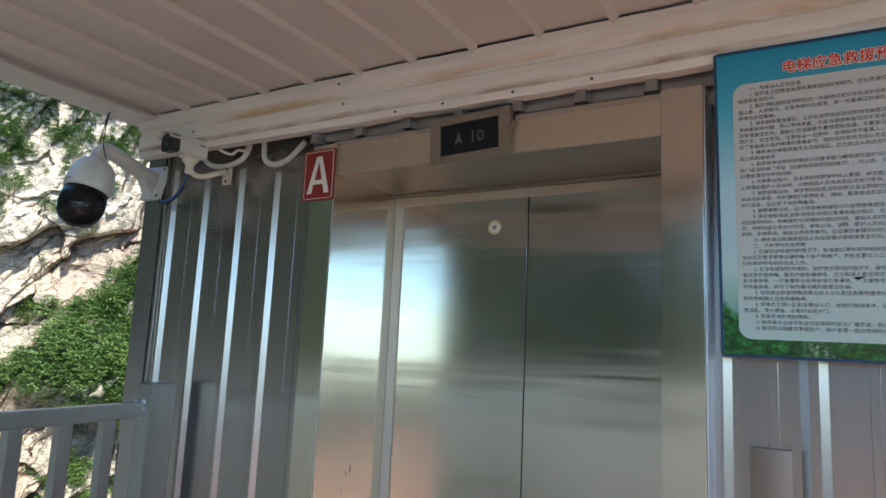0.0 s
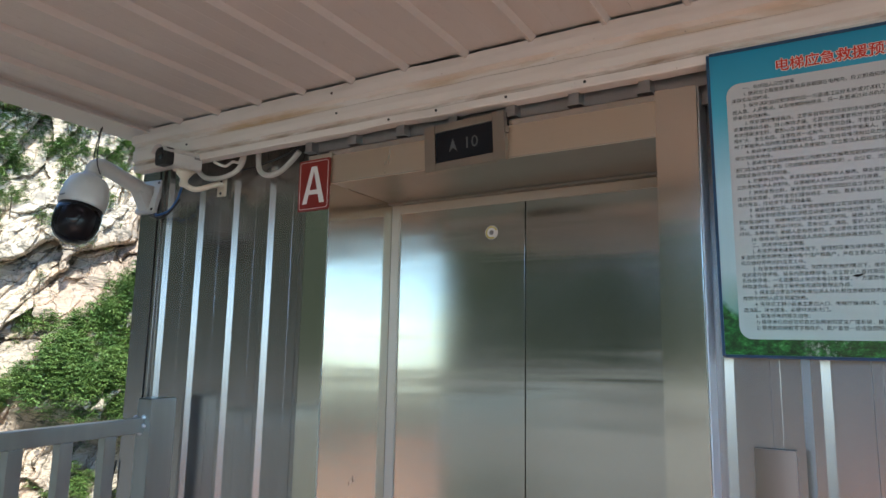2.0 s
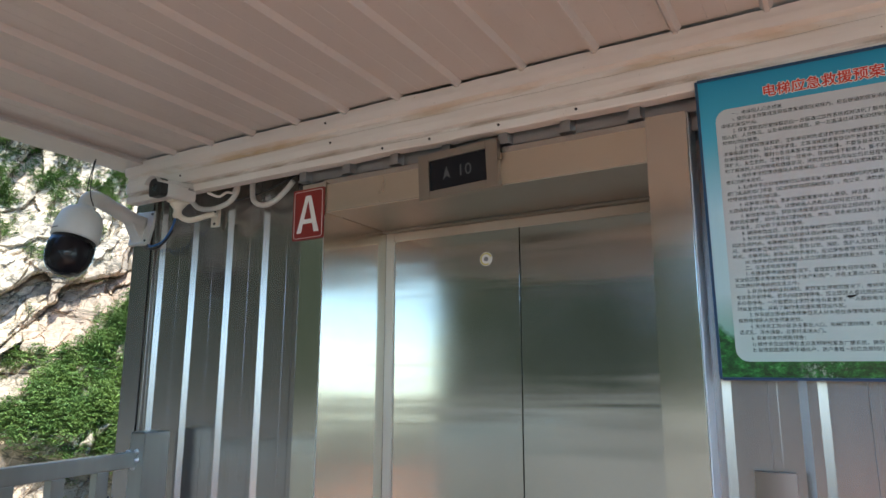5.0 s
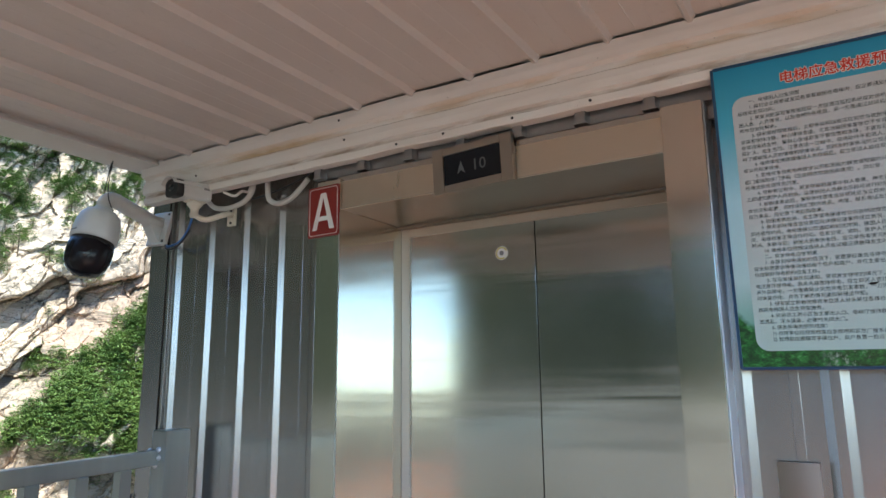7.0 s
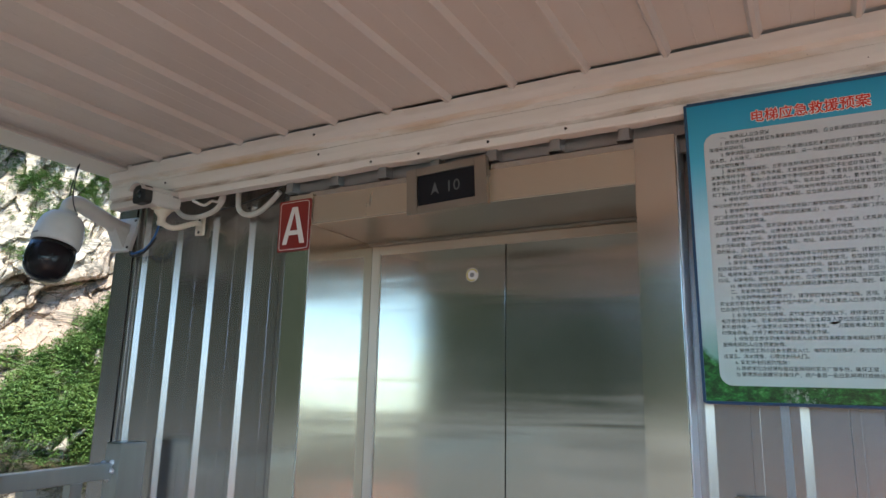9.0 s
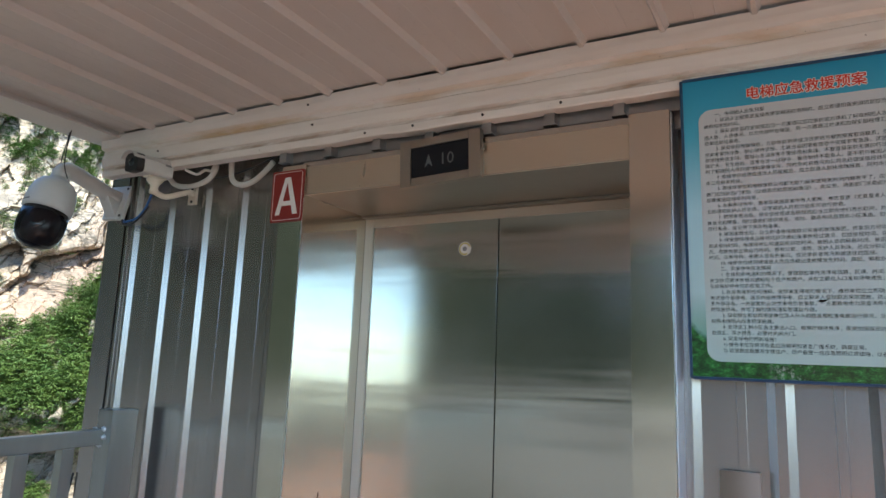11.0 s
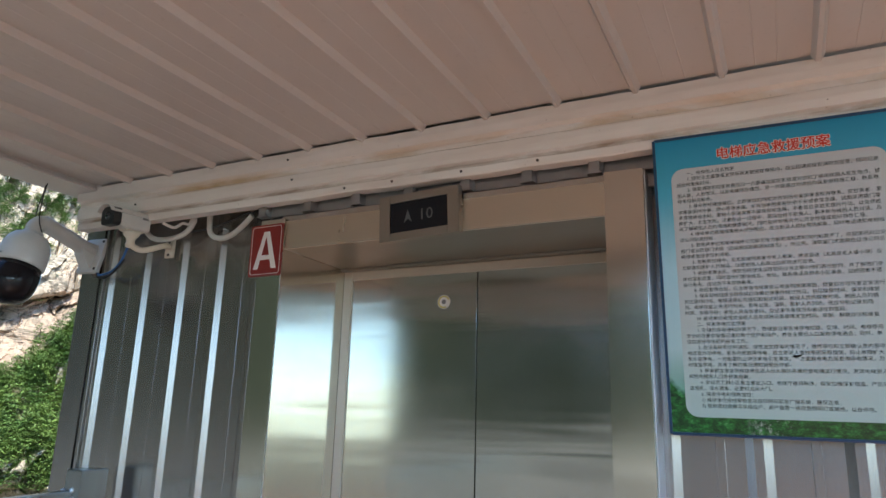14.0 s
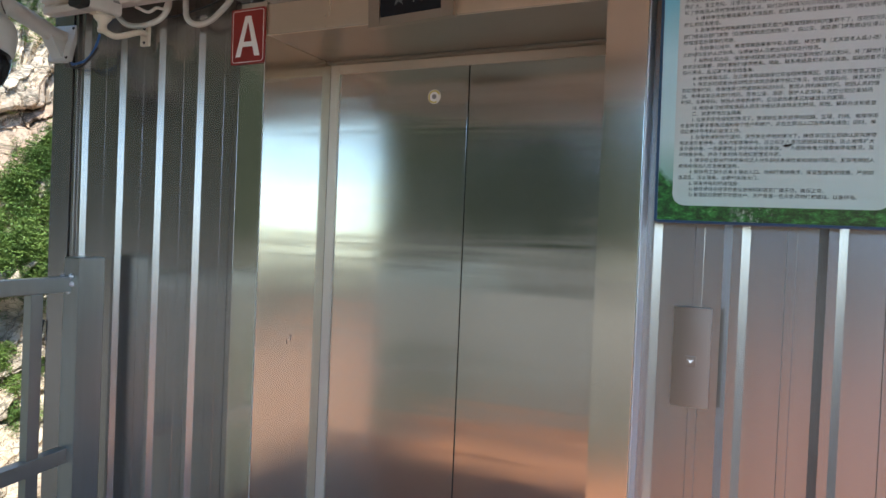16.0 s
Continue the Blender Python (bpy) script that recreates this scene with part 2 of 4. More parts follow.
def bm_spin(profile, sides=32, m=Matrix(), bm=None):
    """A solid of revolution about z from (radius, z) pairs, moved by m."""
    bm = bm or bmesh.new()
    rings = []
    for r, z in profile:
        if r < 1e-6:
            rings.append([bm.verts.new(m @ Vector((0, 0, z)))])
        else:
            rings.append([bm.verts.new(m @ Vector((r * math.cos(2 * math.pi * j / sides), r * math.sin(2 * math.pi * j / sides), z))) for j in range(sides)])
    for a, b in zip(rings, rings[1:]):
        for j in range(sides):
            k = (j + 1) % sides
            loop = [a[0], b[j], b[k]] if len(a) == 1 else ([a[j], b[0], a[k]] if len(b) == 1 else [a[j], b[j], b[k], a[k]])
            bm.faces.new(loop).smooth = True
    bmesh.ops.recalc_face_normals(bm, faces=bm.faces)
    return bm


def bm_prism(outline, depth, m=Matrix(), bm=None):
    """An outline in x, y drawn out along z by depth, moved by m."""
    bm = bm or bmesh.new()
    low = [bm.verts.new(m @ Vector((x, y, 0))) for x, y in outline]
    high = [bm.verts.new(m @ Vector((x, y, depth))) for x, y in outline]
    n = len(low)
    bm.faces.new(low[::-1])
    bm.faces.new(high)
    for i in range(n):
        bm.faces.new((low[i], low[(i + 1) % n], high[(i + 1) % n], high[i]))
    return bm


def bm_sheet(profile, start, end, thick, place):
    """A folded sheet: profile of (u, d) drawn from start to end, with a back face; place(u, d, s) gives the point."""
    bm = bmesh.new()
    rows = []
    for back in (0.0, thick):
        rows.append([[bm.verts.new(place(u, d + back, s)) for u, d in profile] for s in (start, end)])
    for k, (a, b) in enumerate(rows):
        for i in range(len(profile) - 1):
            quad = (a[i], a[i + 1], b[i + 1], b[i])
            bm.faces.new(quad if k == 0 else quad[::-1])
    (a, b), (c, d) = rows
    for i in range(len(profile) - 1):
        bm.faces.new((a[i], c[i], c[i + 1], a[i + 1]))
        bm.faces.new((b[i], b[i + 1], d[i + 1], d[i]))
    bm.faces.new((a[0], b[0], d[0], c[0]))
    bm.faces.new((a[-1], c[-1], d[-1], b[-1]))
    bmesh.ops.recalc_face_normals(bm, faces=bm.faces)
    return bm


def part(name, bm, material, parent=None, label=""):
    mesh = bpy.data.meshes.new(name)
    bm.to_mesh(mesh)
    bm.free()
    mesh.materials.append(material)
    ob = new(name, mesh)
    ob.parent = parent
    return tagged(ob, label) if label else ob


def thing(name, label, category, group="", kind="", at=(0, 0, 0)):
    ob = new(name)
    ob.location = at
    return tagged(ob, label, category, group, kind)


def bm_text(body, size, align="LEFT", thick=0.0):
    """The characters of a line as a mesh in x, y with the built-in font."""
    data = bpy.data.curves.new("writing", "FONT")
    data.body, data.size, data.align_x, data.extrude, data.resolution_u = body, size, align, thick, 2
    ob = new("writing", data)
    mesh = bpy.data.meshes.new_from_object(ob.evaluated_get(bpy.context.evaluated_depsgraph_get()))
    bm = bmesh.new()
    bm.from_mesh(mesh)
    bpy.data.objects.remove(ob)
    bpy.data.meshes.remove(mesh)
    return bm


def moved(bm, m):
    bmesh.ops.transform(bm, matrix=m, verts=bm.verts)
    return bm


def alive(bm, amount, scale, axis):
    """Small dents along one axis."""
    for v in bm.verts:
        v.co[axis] += amount * noise.noise(v.co * scale)
    return bm


# ---- structure: platform ----
FRONT, RIGHT, LEFT = -2.70, 3.2, -1.08
tagged(part("bridge_deck", bm_box(1.25, 5.2, -8.2, FRONT - 0.002, -0.12, -0.004), FLOOR), "sunlit orange-red painted walkway leading off the platform", "floor", kind="structure")
tagged(part("floor", bm_box(LEFT + 0.05, RIGHT, FRONT, 0.42, -0.12, 0.0), FLOOR), "worn orange-red painted platform floor under the canopy", "floor", kind="structure")


def ribbed(feet, half, height, flank, lo, hi, mids):
    """Profile (u, d) of a ribbed sheet; feet: right foot of every rib; negative d stands proud."""
    out = [(lo, 0.0)]
    for f in feet:
        out += [(f - 2 * flank - half, 0.0), (f - flank - half, -height), (f - flank, -height), (f, 0.0)]
        for a, b, dd in mids:
            out += [(f + a, 0.0), (f + a + 0.002, -dd), (f + b - 0.002, -dd), (f + b, 0.0)]
    out = [q for q in out if lo <= q[0] <= hi]
    return out + [(hi, 0.0)]


PAN = 0.125
MIDS = [(0.050, 0.096, 0.0010)]
MIDS_R = [(0.082, 0.106, 0.0018)]
upright = lambda u, d, s: Vector((u, PAN + d, s))
feet_l = [-1.185, -0.985, -0.780, -0.575, -0.378, -0.187]
part_wall = part("wall_left", bm_sheet(ribbed(feet_l, 0.020, 0.0148, 0.018, -1.10, -0.02, MIDS), 0.0, 2.36, 0.001, upright), SHEET)
tagged(part_wall, "grey ribbed steel sheet wall beside the elevator", "wall", kind="structure")
feet_r = [1.034 + 0.2135 * i for i in range(1, 11)]
tagged(part("wall_right", bm_sheet(ribbed(feet_r, 0.022, 0.0148, 0.020, 1.13, RIGHT, MIDS_R), 0.0, 2.36, 0.001, upright), SHEET), "grey ribbed steel sheet wall carrying the notice board", "wall", kind="structure")
feet_t = [-0.092 + 0.1975 * i for i in range(0, 7)]
top_place = lambda u, d, s: Vector((u, 0.035 + d, s))
tagged(part("wall_top", bm_sheet(ribbed(feet_t, 0.030, 0.030, 0.006, -0.13, 1.27, []), 2.192, 2.36, 0.001, top_place), BARE), "grey ribbed sheet strip above the elevator surround", "wall", kind="structure")
caps = thing("rib_caps", "folded sheet ends closing the ribs above the surround", "trim", kind="structure")
for f in feet_t:
    part("cap", bm_box(f - 0.042, f, 0.0045, 0.034, 2.1885, 2.1918), BARE, caps)
tagged(part("wall_backing", bm_box(-0.12, 1.25, 0.06, 0.075, 2.15, 2.36), BARE), "flat grey sheet behind the ribbed strip", "wall", kind="structure")
trim = thing("trim_1", "dark grey folded corner flashing at the wall end", "trim", kind="structure")
part("flashing", bm_box(-1.165, -1.055, 0.098, 0.106, 0.0, 2.36, 0.001), SHEET, trim)
part("flashing_fold", bm_box(-1.045, -1.030, 0.100, 0.124, 0.0, 2.36, 0.002), SHEET, trim)
part("flashing_return", bm_box(-1.168, -1.1655, 0.098, 1.4, 0.0, 2.36), SHEET, trim)
# the shaft behind the wall
shaft = thing("shaft_wall", "plain grey steel shaft walls behind the elevator", "wall", kind="structure")
part("side", bm_box(-1.16, -1.10, 0.14, 2.2, -47, 2.36), SHEET, shaft)
part("back", bm_box(-1.16, RIGHT, 2.2, 2.26, -47, 2.36), SHEET, shaft)
part("lining", bm_box(-0.3, 1.4, 0.47, 0.52, 0.0, 2.36), GAP, shaft)

# canopy
# out of view: added to put a dark line with a bump into the door's reflection
tube = thing("reflection_tube", "unseen dark grey tube with a small box, added for its reflection in the door", "purlin", kind="structure")
part("tube", bm_box(-1.0, RIGHT, -1.90, -1.85, 2.318, 2.379, 0.003), GALV, tube)
part("hung_box", bm_box(-0.13, -0.03, -1.93, -1.83, 2.285, 2.317, 0.006), BLACK, tube)
ceil_feet = [-0.305 + 0.2175 * i for i in range(-3, 16)]
below = lambda u, d, s: Vector((u, s, 2.398 + d))
CEIL_MIDS = [(0.062, 0.066, 0.001), (0.112, 0.116, 0.001)]
tagged(part("ceiling", bm_sheet(ribbed(ceil_feet, 0.011, 0.019, 0.010, -1.02, RIGHT, CEIL_MIDS), FRONT, -0.046, 0.001, below), CEIL), "off-white ribbed steel canopy ceiling with dusty streaks", "ceiling", kind="structure")
roof = thing("trim_2", "off-white folded edge flashing round the canopy", "trim", kind="structure")
part("side_flashing", bm_box(-1.112, -0.945, FRONT, 0.10, 2.372, 2.381, 0.001), CEIL, roof)
part("side_fascia", bm_box(-1.117, -1.1125, FRONT, 0.3, 2.372, 2.50), CEIL, roof)
part("front_fascia", bm_box(-1.09, RIGHT, FRONT - 0.006, FRONT - 0.001, 2.36, 2.50), CEIL, roof)
part("corner_closer", bm_box(-1.111, -0.93, -0.045, 0.12, 2.389, 2.458), CEIL, roof)
part("cover", bm_box(-1.085, RIGHT, FRONT, 2.3, 2.46, 2.50), CEIL, roof)


def beam():
    """Folded white flashing along the top of the wall, dented by hand; each fold keeps a sharp edge."""
    prof = [(0.02, 2.224), (-0.026, 2.222), (-0.029, 2.226), (-0.030, 2.246), (-0.024, 2.250), (-0.024, 2.260), (-0.036, 2.264), (-0.038, 2.286), (-0.037, 2.308),
            (-0.030, 2.314), (-0.031, 2.331), (-0.047, 2.338), (-0.050, 2.362), (-0.048, 2.388), (0.02, 2.388)]
    bm = bmesh.new()
    n = 170

    def spot(i, y, z):
        x = -1.06 + (RIGHT + 1.06) * (i / n) ** 1.2
        calm = min(1.0, max(0.15, (x + 0.6) * 1.2))           # the far end is straight, the rest dented
        y += calm * (0.0055 * noise.noise(Vector((x * 3.5, z * 9, 0))) + 0.0026 * noise.noise(Vector((x * 15, z * 30, 2))))
        z += calm * (0.003 * noise.noise(Vector((x * 5, 3, z * 5))) + 0.0012 * noise.noise(Vector((x * 18, 8, z * 25))))
        return bm.verts.new((x, y, z))

    for (y0, z0), (y1, z1) in zip(prof, prof[1:] + prof[:1]):
        low = [spot(i, y0, z0) for i in range(n + 1)]
        high = [spot(i, y1, z1) for i in range(n + 1)]
        for i in range(n):
            bm.faces.new((low[i], low[i + 1], high[i + 1], high[i])).smooth = True
    for i in (0, n):
        bm.faces.new([spot(i, y, z) for y, z in prof])
    return bm


top_beam = thing("wall_beam", "off-white folded steel flashing with rust stains above the elevator", "beam", kind="structure")
part("flashing", beam(), BEAM, top_beam)
for x, z in ((0.03, 2.362), (0.045, 2.292), (0.26, 2.236), (0.44, 2.236), (0.68, 2.236), (0.92, 2.236), (-0.72, 2.292)):
    part("rivet", bm_spin([(0.0, 0.004), (0.0035, 0.003), (0.0045, 0.0)], 10, Matrix.Translation((x, -0.031 if z < 2.26 else (-0.038 if z < 2.34 else -0.05), z)) @ Matrix.Rotation(radians(90), 4, "X")), BLACK, top_beam)

# ---- the elevator ----
W, ZT, DEPTH = 1.10, 2.06, 0.375
surround = thing("elevator_surround", "brushed stainless steel surround of an elevator doorway", "door frame", kind="structure")
part("casing_left", bm_box(-0.105, 0.0, 0.0, 0.10, 0.0, 2.170, 0.0015), STEEL_V, surround)
part("casing_right", moved(bm_box(0.0, 0.104, 0.0, 0.095, 0.0, 2.185, 0.0015), Matrix.Translation((W, 0.0, 0.0)) @ Matrix.Rotation(radians(1.6), 4, "Z")), STEEL_V, surround)
part("edge_angle", bm_box(W + 0.1045, W + 0.108, 0.012, 0.123, 0.0, 2.183, 0.001), WELD, surround, "bright aluminium edge angle")
part("edge_foot", bm_box(W + 0.1085, W + 0.126, 0.116, 0.123, 0.0, 2.183, 0.001), WELD, surround)
part("header_panel", bm_box(0.001, W - 0.001, 0.004, 0.010, ZT + 0.0005, 2.160, 0.0012), STEEL_HEAD_LIT, surround)
# two thin pale strips draw the highlights on the header and casing arrises
part("header_glint", bm_box(0.002, W - 0.002, 0.0012, 0.0038, ZT - 0.0005, ZT + 0.0025), STEEL_EDGE, surround, "pale strip standing in for the edge highlight")
part("casing_glint", bm_box(-0.0025, 0.0, -0.0016, -0.0002, 0.0, 2.05), WELD, surround, "bright strip standing in for the edge highlight")
part("header_cap", bm_box(-0.02, W - 0.0005, 0.010, 0.06, 2.161, 2.180, 0.001), STEEL, surround)
part("reveal_left", bm_box(-0.10, -0.002, 0.101, DEPTH, 0.0, ZT + 0.05), STEEL_V, surround)
part("reveal_right", bm_box(W + 0.002, W + 0.10, 0.101, DEPTH, 0.0, ZT + 0.05), STEEL_V, surround)
part("soffit", bm_box(0.0, W, 0.0105, DEPTH, ZT + 0.001, ZT + 0.045), STEEL_SHADED, surround)
part("frame_left", bm_box(-0.0015, 0.036, DEPTH + 0.0005, DEPTH + 0.0075, 0.0, ZT, 0.002), STEEL_EDGE, surround)
part("frame_right", bm_box(W - 0.036, W + 0.0015, DEPTH + 0.0005, DEPTH + 0.0075, 0.0, ZT, 0.002), STEEL_EDGE, surround)
part("frame_top", bm_box(0.0365, W - 0.0365, DEPTH + 0.0005, DEPTH + 0.0075, 2.020, 2.052, 0.002), STEEL_EDGE, surround)
part("soffit_lip", bm_box(0.0, W, DEPTH - 0.03, DEPTH + 0.006, 2.0525, ZT), STEEL_SHADED, surround)
part("sill", bm_box(-0.1, W + 0.1, DEPTH - 0.03, 0.46, -0.01, 0.004), STEEL_EDGE, surround)

SMEAR = Mat("brown_smear", (0.32, 0.22, 0.165), 0.45).m
smear_rng = random.Random(3)
for y, z, w, h in ((0.170, 1.042, 0.003, 0.010), (0.190, 1.052, 0.004, 0.013), (0.150, 0.985, 0.002, 0.005), (0.040, 1.735, 0.003, 0.016)):
    blob = [(y + w * (0.6 + 0.6 * smear_rng.random()) * math.cos(a), z + h * (0.6 + 0.6 * smear_rng.random()) * math.sin(a)) for a in (2 * math.pi * i / 11 for i in range(11))]
    part("smear", bm_prism(blob, 0.0004, Matrix(((0, 0, 1, -0.0019), (1, 0, 0, 0), (0, 1, 0, 0), (0, 0, 0, 1)))), SMEAR, surround, "small brown smear")

MID = 0.560
doors = thing("elevator_door", "closed two-leaf brushed stainless steel elevator door", "door")
part("leaf", bm_box(0.020, MID - 0.002, DEPTH + 0.008, DEPTH + 0.04, 0.012, 2.05, 0.002), STEEL, doors)
part("leaf", bm_box(MID + 0.002, W - 0.02, DEPTH + 0.008, DEPTH + 0.04, 0.012, 2.05, 0.002), STEEL, doors)
part("seam_seal", bm_box(MID - 0.003, MID + 0.003, DEPTH + 0.02, DEPTH + 0.038, 0.012, 2.05), GAP, doors)

sticker = thing("door_sticker", "round white and yellow sticker on the elevator door", "sticker", at=(0.430, DEPTH + 0.0065, 1.918))
flat = Matrix.Rotation(radians(90), 4, "X")


def ring(r0, r1, a0=0, a1=360, n=40, depth=0.0006):
    bm = bmesh.new()
    pts = [radians(a0 + (a1 - a0) * i / n) for i in range(n + 1)]
    for p, q in zip(pts, pts[1:]):
        quad = [(r0 * math.cos(p), r0 * math.sin(p)), (r1 * math.cos(p), r1 * math.sin(p)), (r1 * math.cos(q), r1 * math.sin(q)), (r0 * math.cos(q), r0 * math.sin(q))]
        bm_prism(quad, depth, bm=bm)
    return bm


part("disc", moved(ring(0.0085, 0.025), flat), SIGN_WHITE, sticker)
part("print", moved(ring(0.018, 0.0225, 20, 300, depth=0.0012), flat), YELLOW, sticker)
part("eye", moved(ring(0.001, 0.0085, depth=0.0009), flat), GREY_MARK, sticker)

# floor indicator over the door
indicator = thing("floor_indicator", "beige metal floor indicator with a dark lit screen", "display", at=(0.533, 0.0045, 2.121))
indicator.rotation_euler = (0, radians(-2.6), 0)
frame_bm = bmesh.new()
for box in ((-0.138, -0.100, -0.074, 0.074), (0.100, 0.138, -0.074, 0.074), (-0.0995, 0.0995, 0.049, 0.074), (-0.0995, 0.0995, -0.074, -0.049)):
    bm_box(box[0], box[1], -0.026, -0.001, box[2], box[3], 0.0015, frame_bm)
part("bezel", frame_bm, BEZEL, indicator)
part("screen", bm_box(-0.0990, 0.0990, -0.022, -0.009, -0.0485, 0.0485), SCREEN, indicator)
part("side_clip", bm_box(0.1385, 0.145, -0.02, -0.008, 0.008, 0.030, 0.002), BEZEL, indicator)
up = [(-0.052, -0.020), (-0.038, 0.022), (-0.024, -0.020), (-0.038, -0.008)]
part("arrow", bm_prism(up, 0.0006, Matrix.Translation((0, -0.0226, 0)) @ flat @ Matrix.Diagonal((1, 1, -1, 1))), DIGIT, indicator)
part("digits", moved(bm_text("10", 0.052), Matrix.Translation((-0.001, -0.0232, -0.018)) @ flat), DIGIT, indicator)

# the sign with the letter
sign = thing("letter_sign", "dark red rectangular sign with a white letter", "sign", at=(-0.070, -0.006, 2.061))
sign.rotation_euler = (0, radians(-0.6), 0)


def rounded(w, h, r, n=5):
    pts = []
    for cx, cy, a in ((w / 2 - r, h / 2 - r, 0), (-w / 2 + r, h / 2 - r, 90), (-w / 2 + r, -h / 2 + r, 180), (w / 2 - r, -h / 2 + r, 270)):
        pts += [(cx + r * math.cos(radians(a + 90 * i / n)), cy + r * math.sin(radians(a + 90 * i / n))) for i in range(n + 1)]
    return pts


part("plate", bm_prism(rounded(0.140, 0.182, 0.006), 0.004, Matrix.Translation((0, 0.004, 0)) @ flat), RED, sign)
edge = bmesh.new()
outer, inner = rounded(0.128, 0.170, 0.010), rounded(0.1245, 0.1665, 0.0085)
for i in range(len(outer)):
    j = (i + 1) % len(outer)
    bm_prism([outer[i], outer[j], inner[j], inner[i]], 0.0006, flat, edge)
part("border", edge, SIGN_WHITE, sign)
letter = bmesh.new()
for poly in ([(-0.050, -0.066), (-0.030, -0.066), (0.004, 0.066), (-0.012, 0.066)], [(0.050, -0.066), (0.028, -0.066), (-0.0045, 0.066), (0.012, 0.066)], [(-0.026, -0.034), (-0.020, -0.018), (0.022, -0.018), (0.028, -0.034)]):
    bm_prism(poly, 0.0008 + 0.0003 * len(letter.faces) / 6, flat, letter)
part("letter", letter, SIGN_WHITE, sign)

# call plate
call = thing("call_plate", "slim brushed steel call plate with a lit down arrow", "button panel", at=(1.333, PAN - 0.003, 1.144))
cp = bmesh.new()
prof = [(-0.046 + 0.092 * i / 12, -0.012 - 0.0035 * (1 - (2 * i / 12 - 1) ** 2)) for i in range(13)]
bm_prism([(-0.046, 0.0)] + prof + [(0.046, 0.0)], 0.258, Matrix.Translation((0, 0, -0.129)), cp)
bmesh.ops.recalc_face_normals(cp, faces=cp.faces)
part("face_plate", cp, CALL_STEEL, call)
button = part("button", bm_box(-0.014, 0.014, -0.0168, -0.012, -0.024, 0.004, 0.002), CALL_STEEL, call)
part("arrow", bm_prism([(-0.008, 0.0), (0.0, -0.011), (0.008, 0.0), (0.0, -0.004)], 0.0006, Matrix.Translation((0, -0.0171, -0.004)) @ flat), ARROW, button)

# ---- notice board ----
POST_W, POST_H = 0.555, 0.752


def poster_print():
    """Printed sheet: blue sky fading to pale green, with a strip of foliage along the foot."""
    k = Mat("poster_print", (0.5, 0.7, 0.75), 0.28)
    xyz = k.node("ShaderNodeSeparateXYZ")
    k.link(k.coords(), xyz.inputs[0])
    up01 = k.span(xyz.outputs[2], 0.0, 1.0, 0.0, POST_H)
    sky_c = k.ramp(up01, [(0.0, (0.03, 0.20, 0.06)), (0.10, (0.10, 0.33, 0.22)), (0.28, (0.42, 0.62, 0.62)), (0.55, (0.40, 0.66, 0.74)), (0.80, (0.08, 0.42, 0.58)), (1.0, (0.015, 0.26, 0.44))])
    leaf = k.noise(38, 6, (1, 1, 1.6), rough=0.75)
    edge = k.noise(9, 4)
    line = k.node("ShaderNodeMath")
    line.operation = "MULTIPLY_ADD"
    line.inputs[1].default_value, line.inputs[2].default_value = 0.22, 0.0
    k.link(edge, line.inputs[0])
    side = k.node("ShaderNodeMath")
    side.operation = "MULTIPLY"
    k.link(k.span(xyz.outputs[0], 1.5, 0.75, -0.27, -0.20), side.inputs[0])
    k.link(line.outputs[0], side.inputs[1])
    below_line = k.node("ShaderNodeMath")
    below_line.operation = "SUBTRACT"
    k.link(side.outputs[0], below_line.inputs[0])
    k.link(up01, below_line.inputs[1])
    mask = k.span(below_line.outputs[0], 0.0, 1.0, -0.02, 0.015)
    green = k.ramp(leaf, [(0.36, (0.004, 0.03, 0.008)), (0.5, (0.012, 0.10, 0.022)), (0.62, (0.04, 0.24, 0.05)), (0.78, (0.25, 0.50, 0.25))])
    near = k.node("ShaderNodeMath")
    near.operation = "MULTIPLY"
    gap = k.node("ShaderNodeMath")
    gap.operation = "ABSOLUTE"
    k.link(k.span(xyz.outputs[0], -1.0, 1.0, -0.12, 0.02), gap.inputs[0])
    k.link(k.span(gap.outputs[0], 1.0, 0.0, 0.2, 0.75), near.inputs[0])
    k.link(k.span(k.noise(26, 5, (1, 1, 0.8), rough=0.8), 0.0, 0.9, 0.50, 0.60), near.inputs[1])
    k.color(k.mix(mask, sky_c, k.mix(near.outputs[0], green, (0.40, 0.50, 0.44))))
    return k.m


def panel_print():
    k = Mat("panel_print", (0.70, 0.76, 0.75), 0.25)
    n = k.noise(3.0, 3)
    xyz = k.node("ShaderNodeSeparateXYZ")
    k.link(k.coords(), xyz.inputs[0])
    tint = k.ramp(k.span(xyz.outputs[2], 0.0, 1.0, 0.04, 0.67), [(0.0, (0.42, 0.60, 0.56)), (0.30, (0.48, 0.60, 0.58)), (0.62, (0.52, 0.56, 0.56)), (1.0, (0.51, 0.535, 0.54))])
    k.color(k.mix(k.span(n, 0.0, 0.35, 0.35, 0.7), tint, (0.46, 0.525, 0.52)))
    return k.m


INK = Mat("black_ink", (0.03, 0.035, 0.04), 0.5).m
TITLE_RED = Mat("title_red", (0.58, 0.035, 0.015), 0.45).m
board = thing("notice_board", "framed blue-green printed notice leaning on the ribbed wall", "notice board")
lean = math.atan2(0.105, 0.745)
board.matrix_basis = pose(1.2335 + POST_W / 2, 0.070, 1.492) @ Matrix.Rotation(lean, 4, "X") @ pose(0, 0, 0, 0, 0.5, 0)
half = POST_W / 2
part("backing_panel", bm_box(-half + 0.001, half - 0.001, 0.001, 0.012, 0.001, POST_H - 0.001), poster_print(), board)
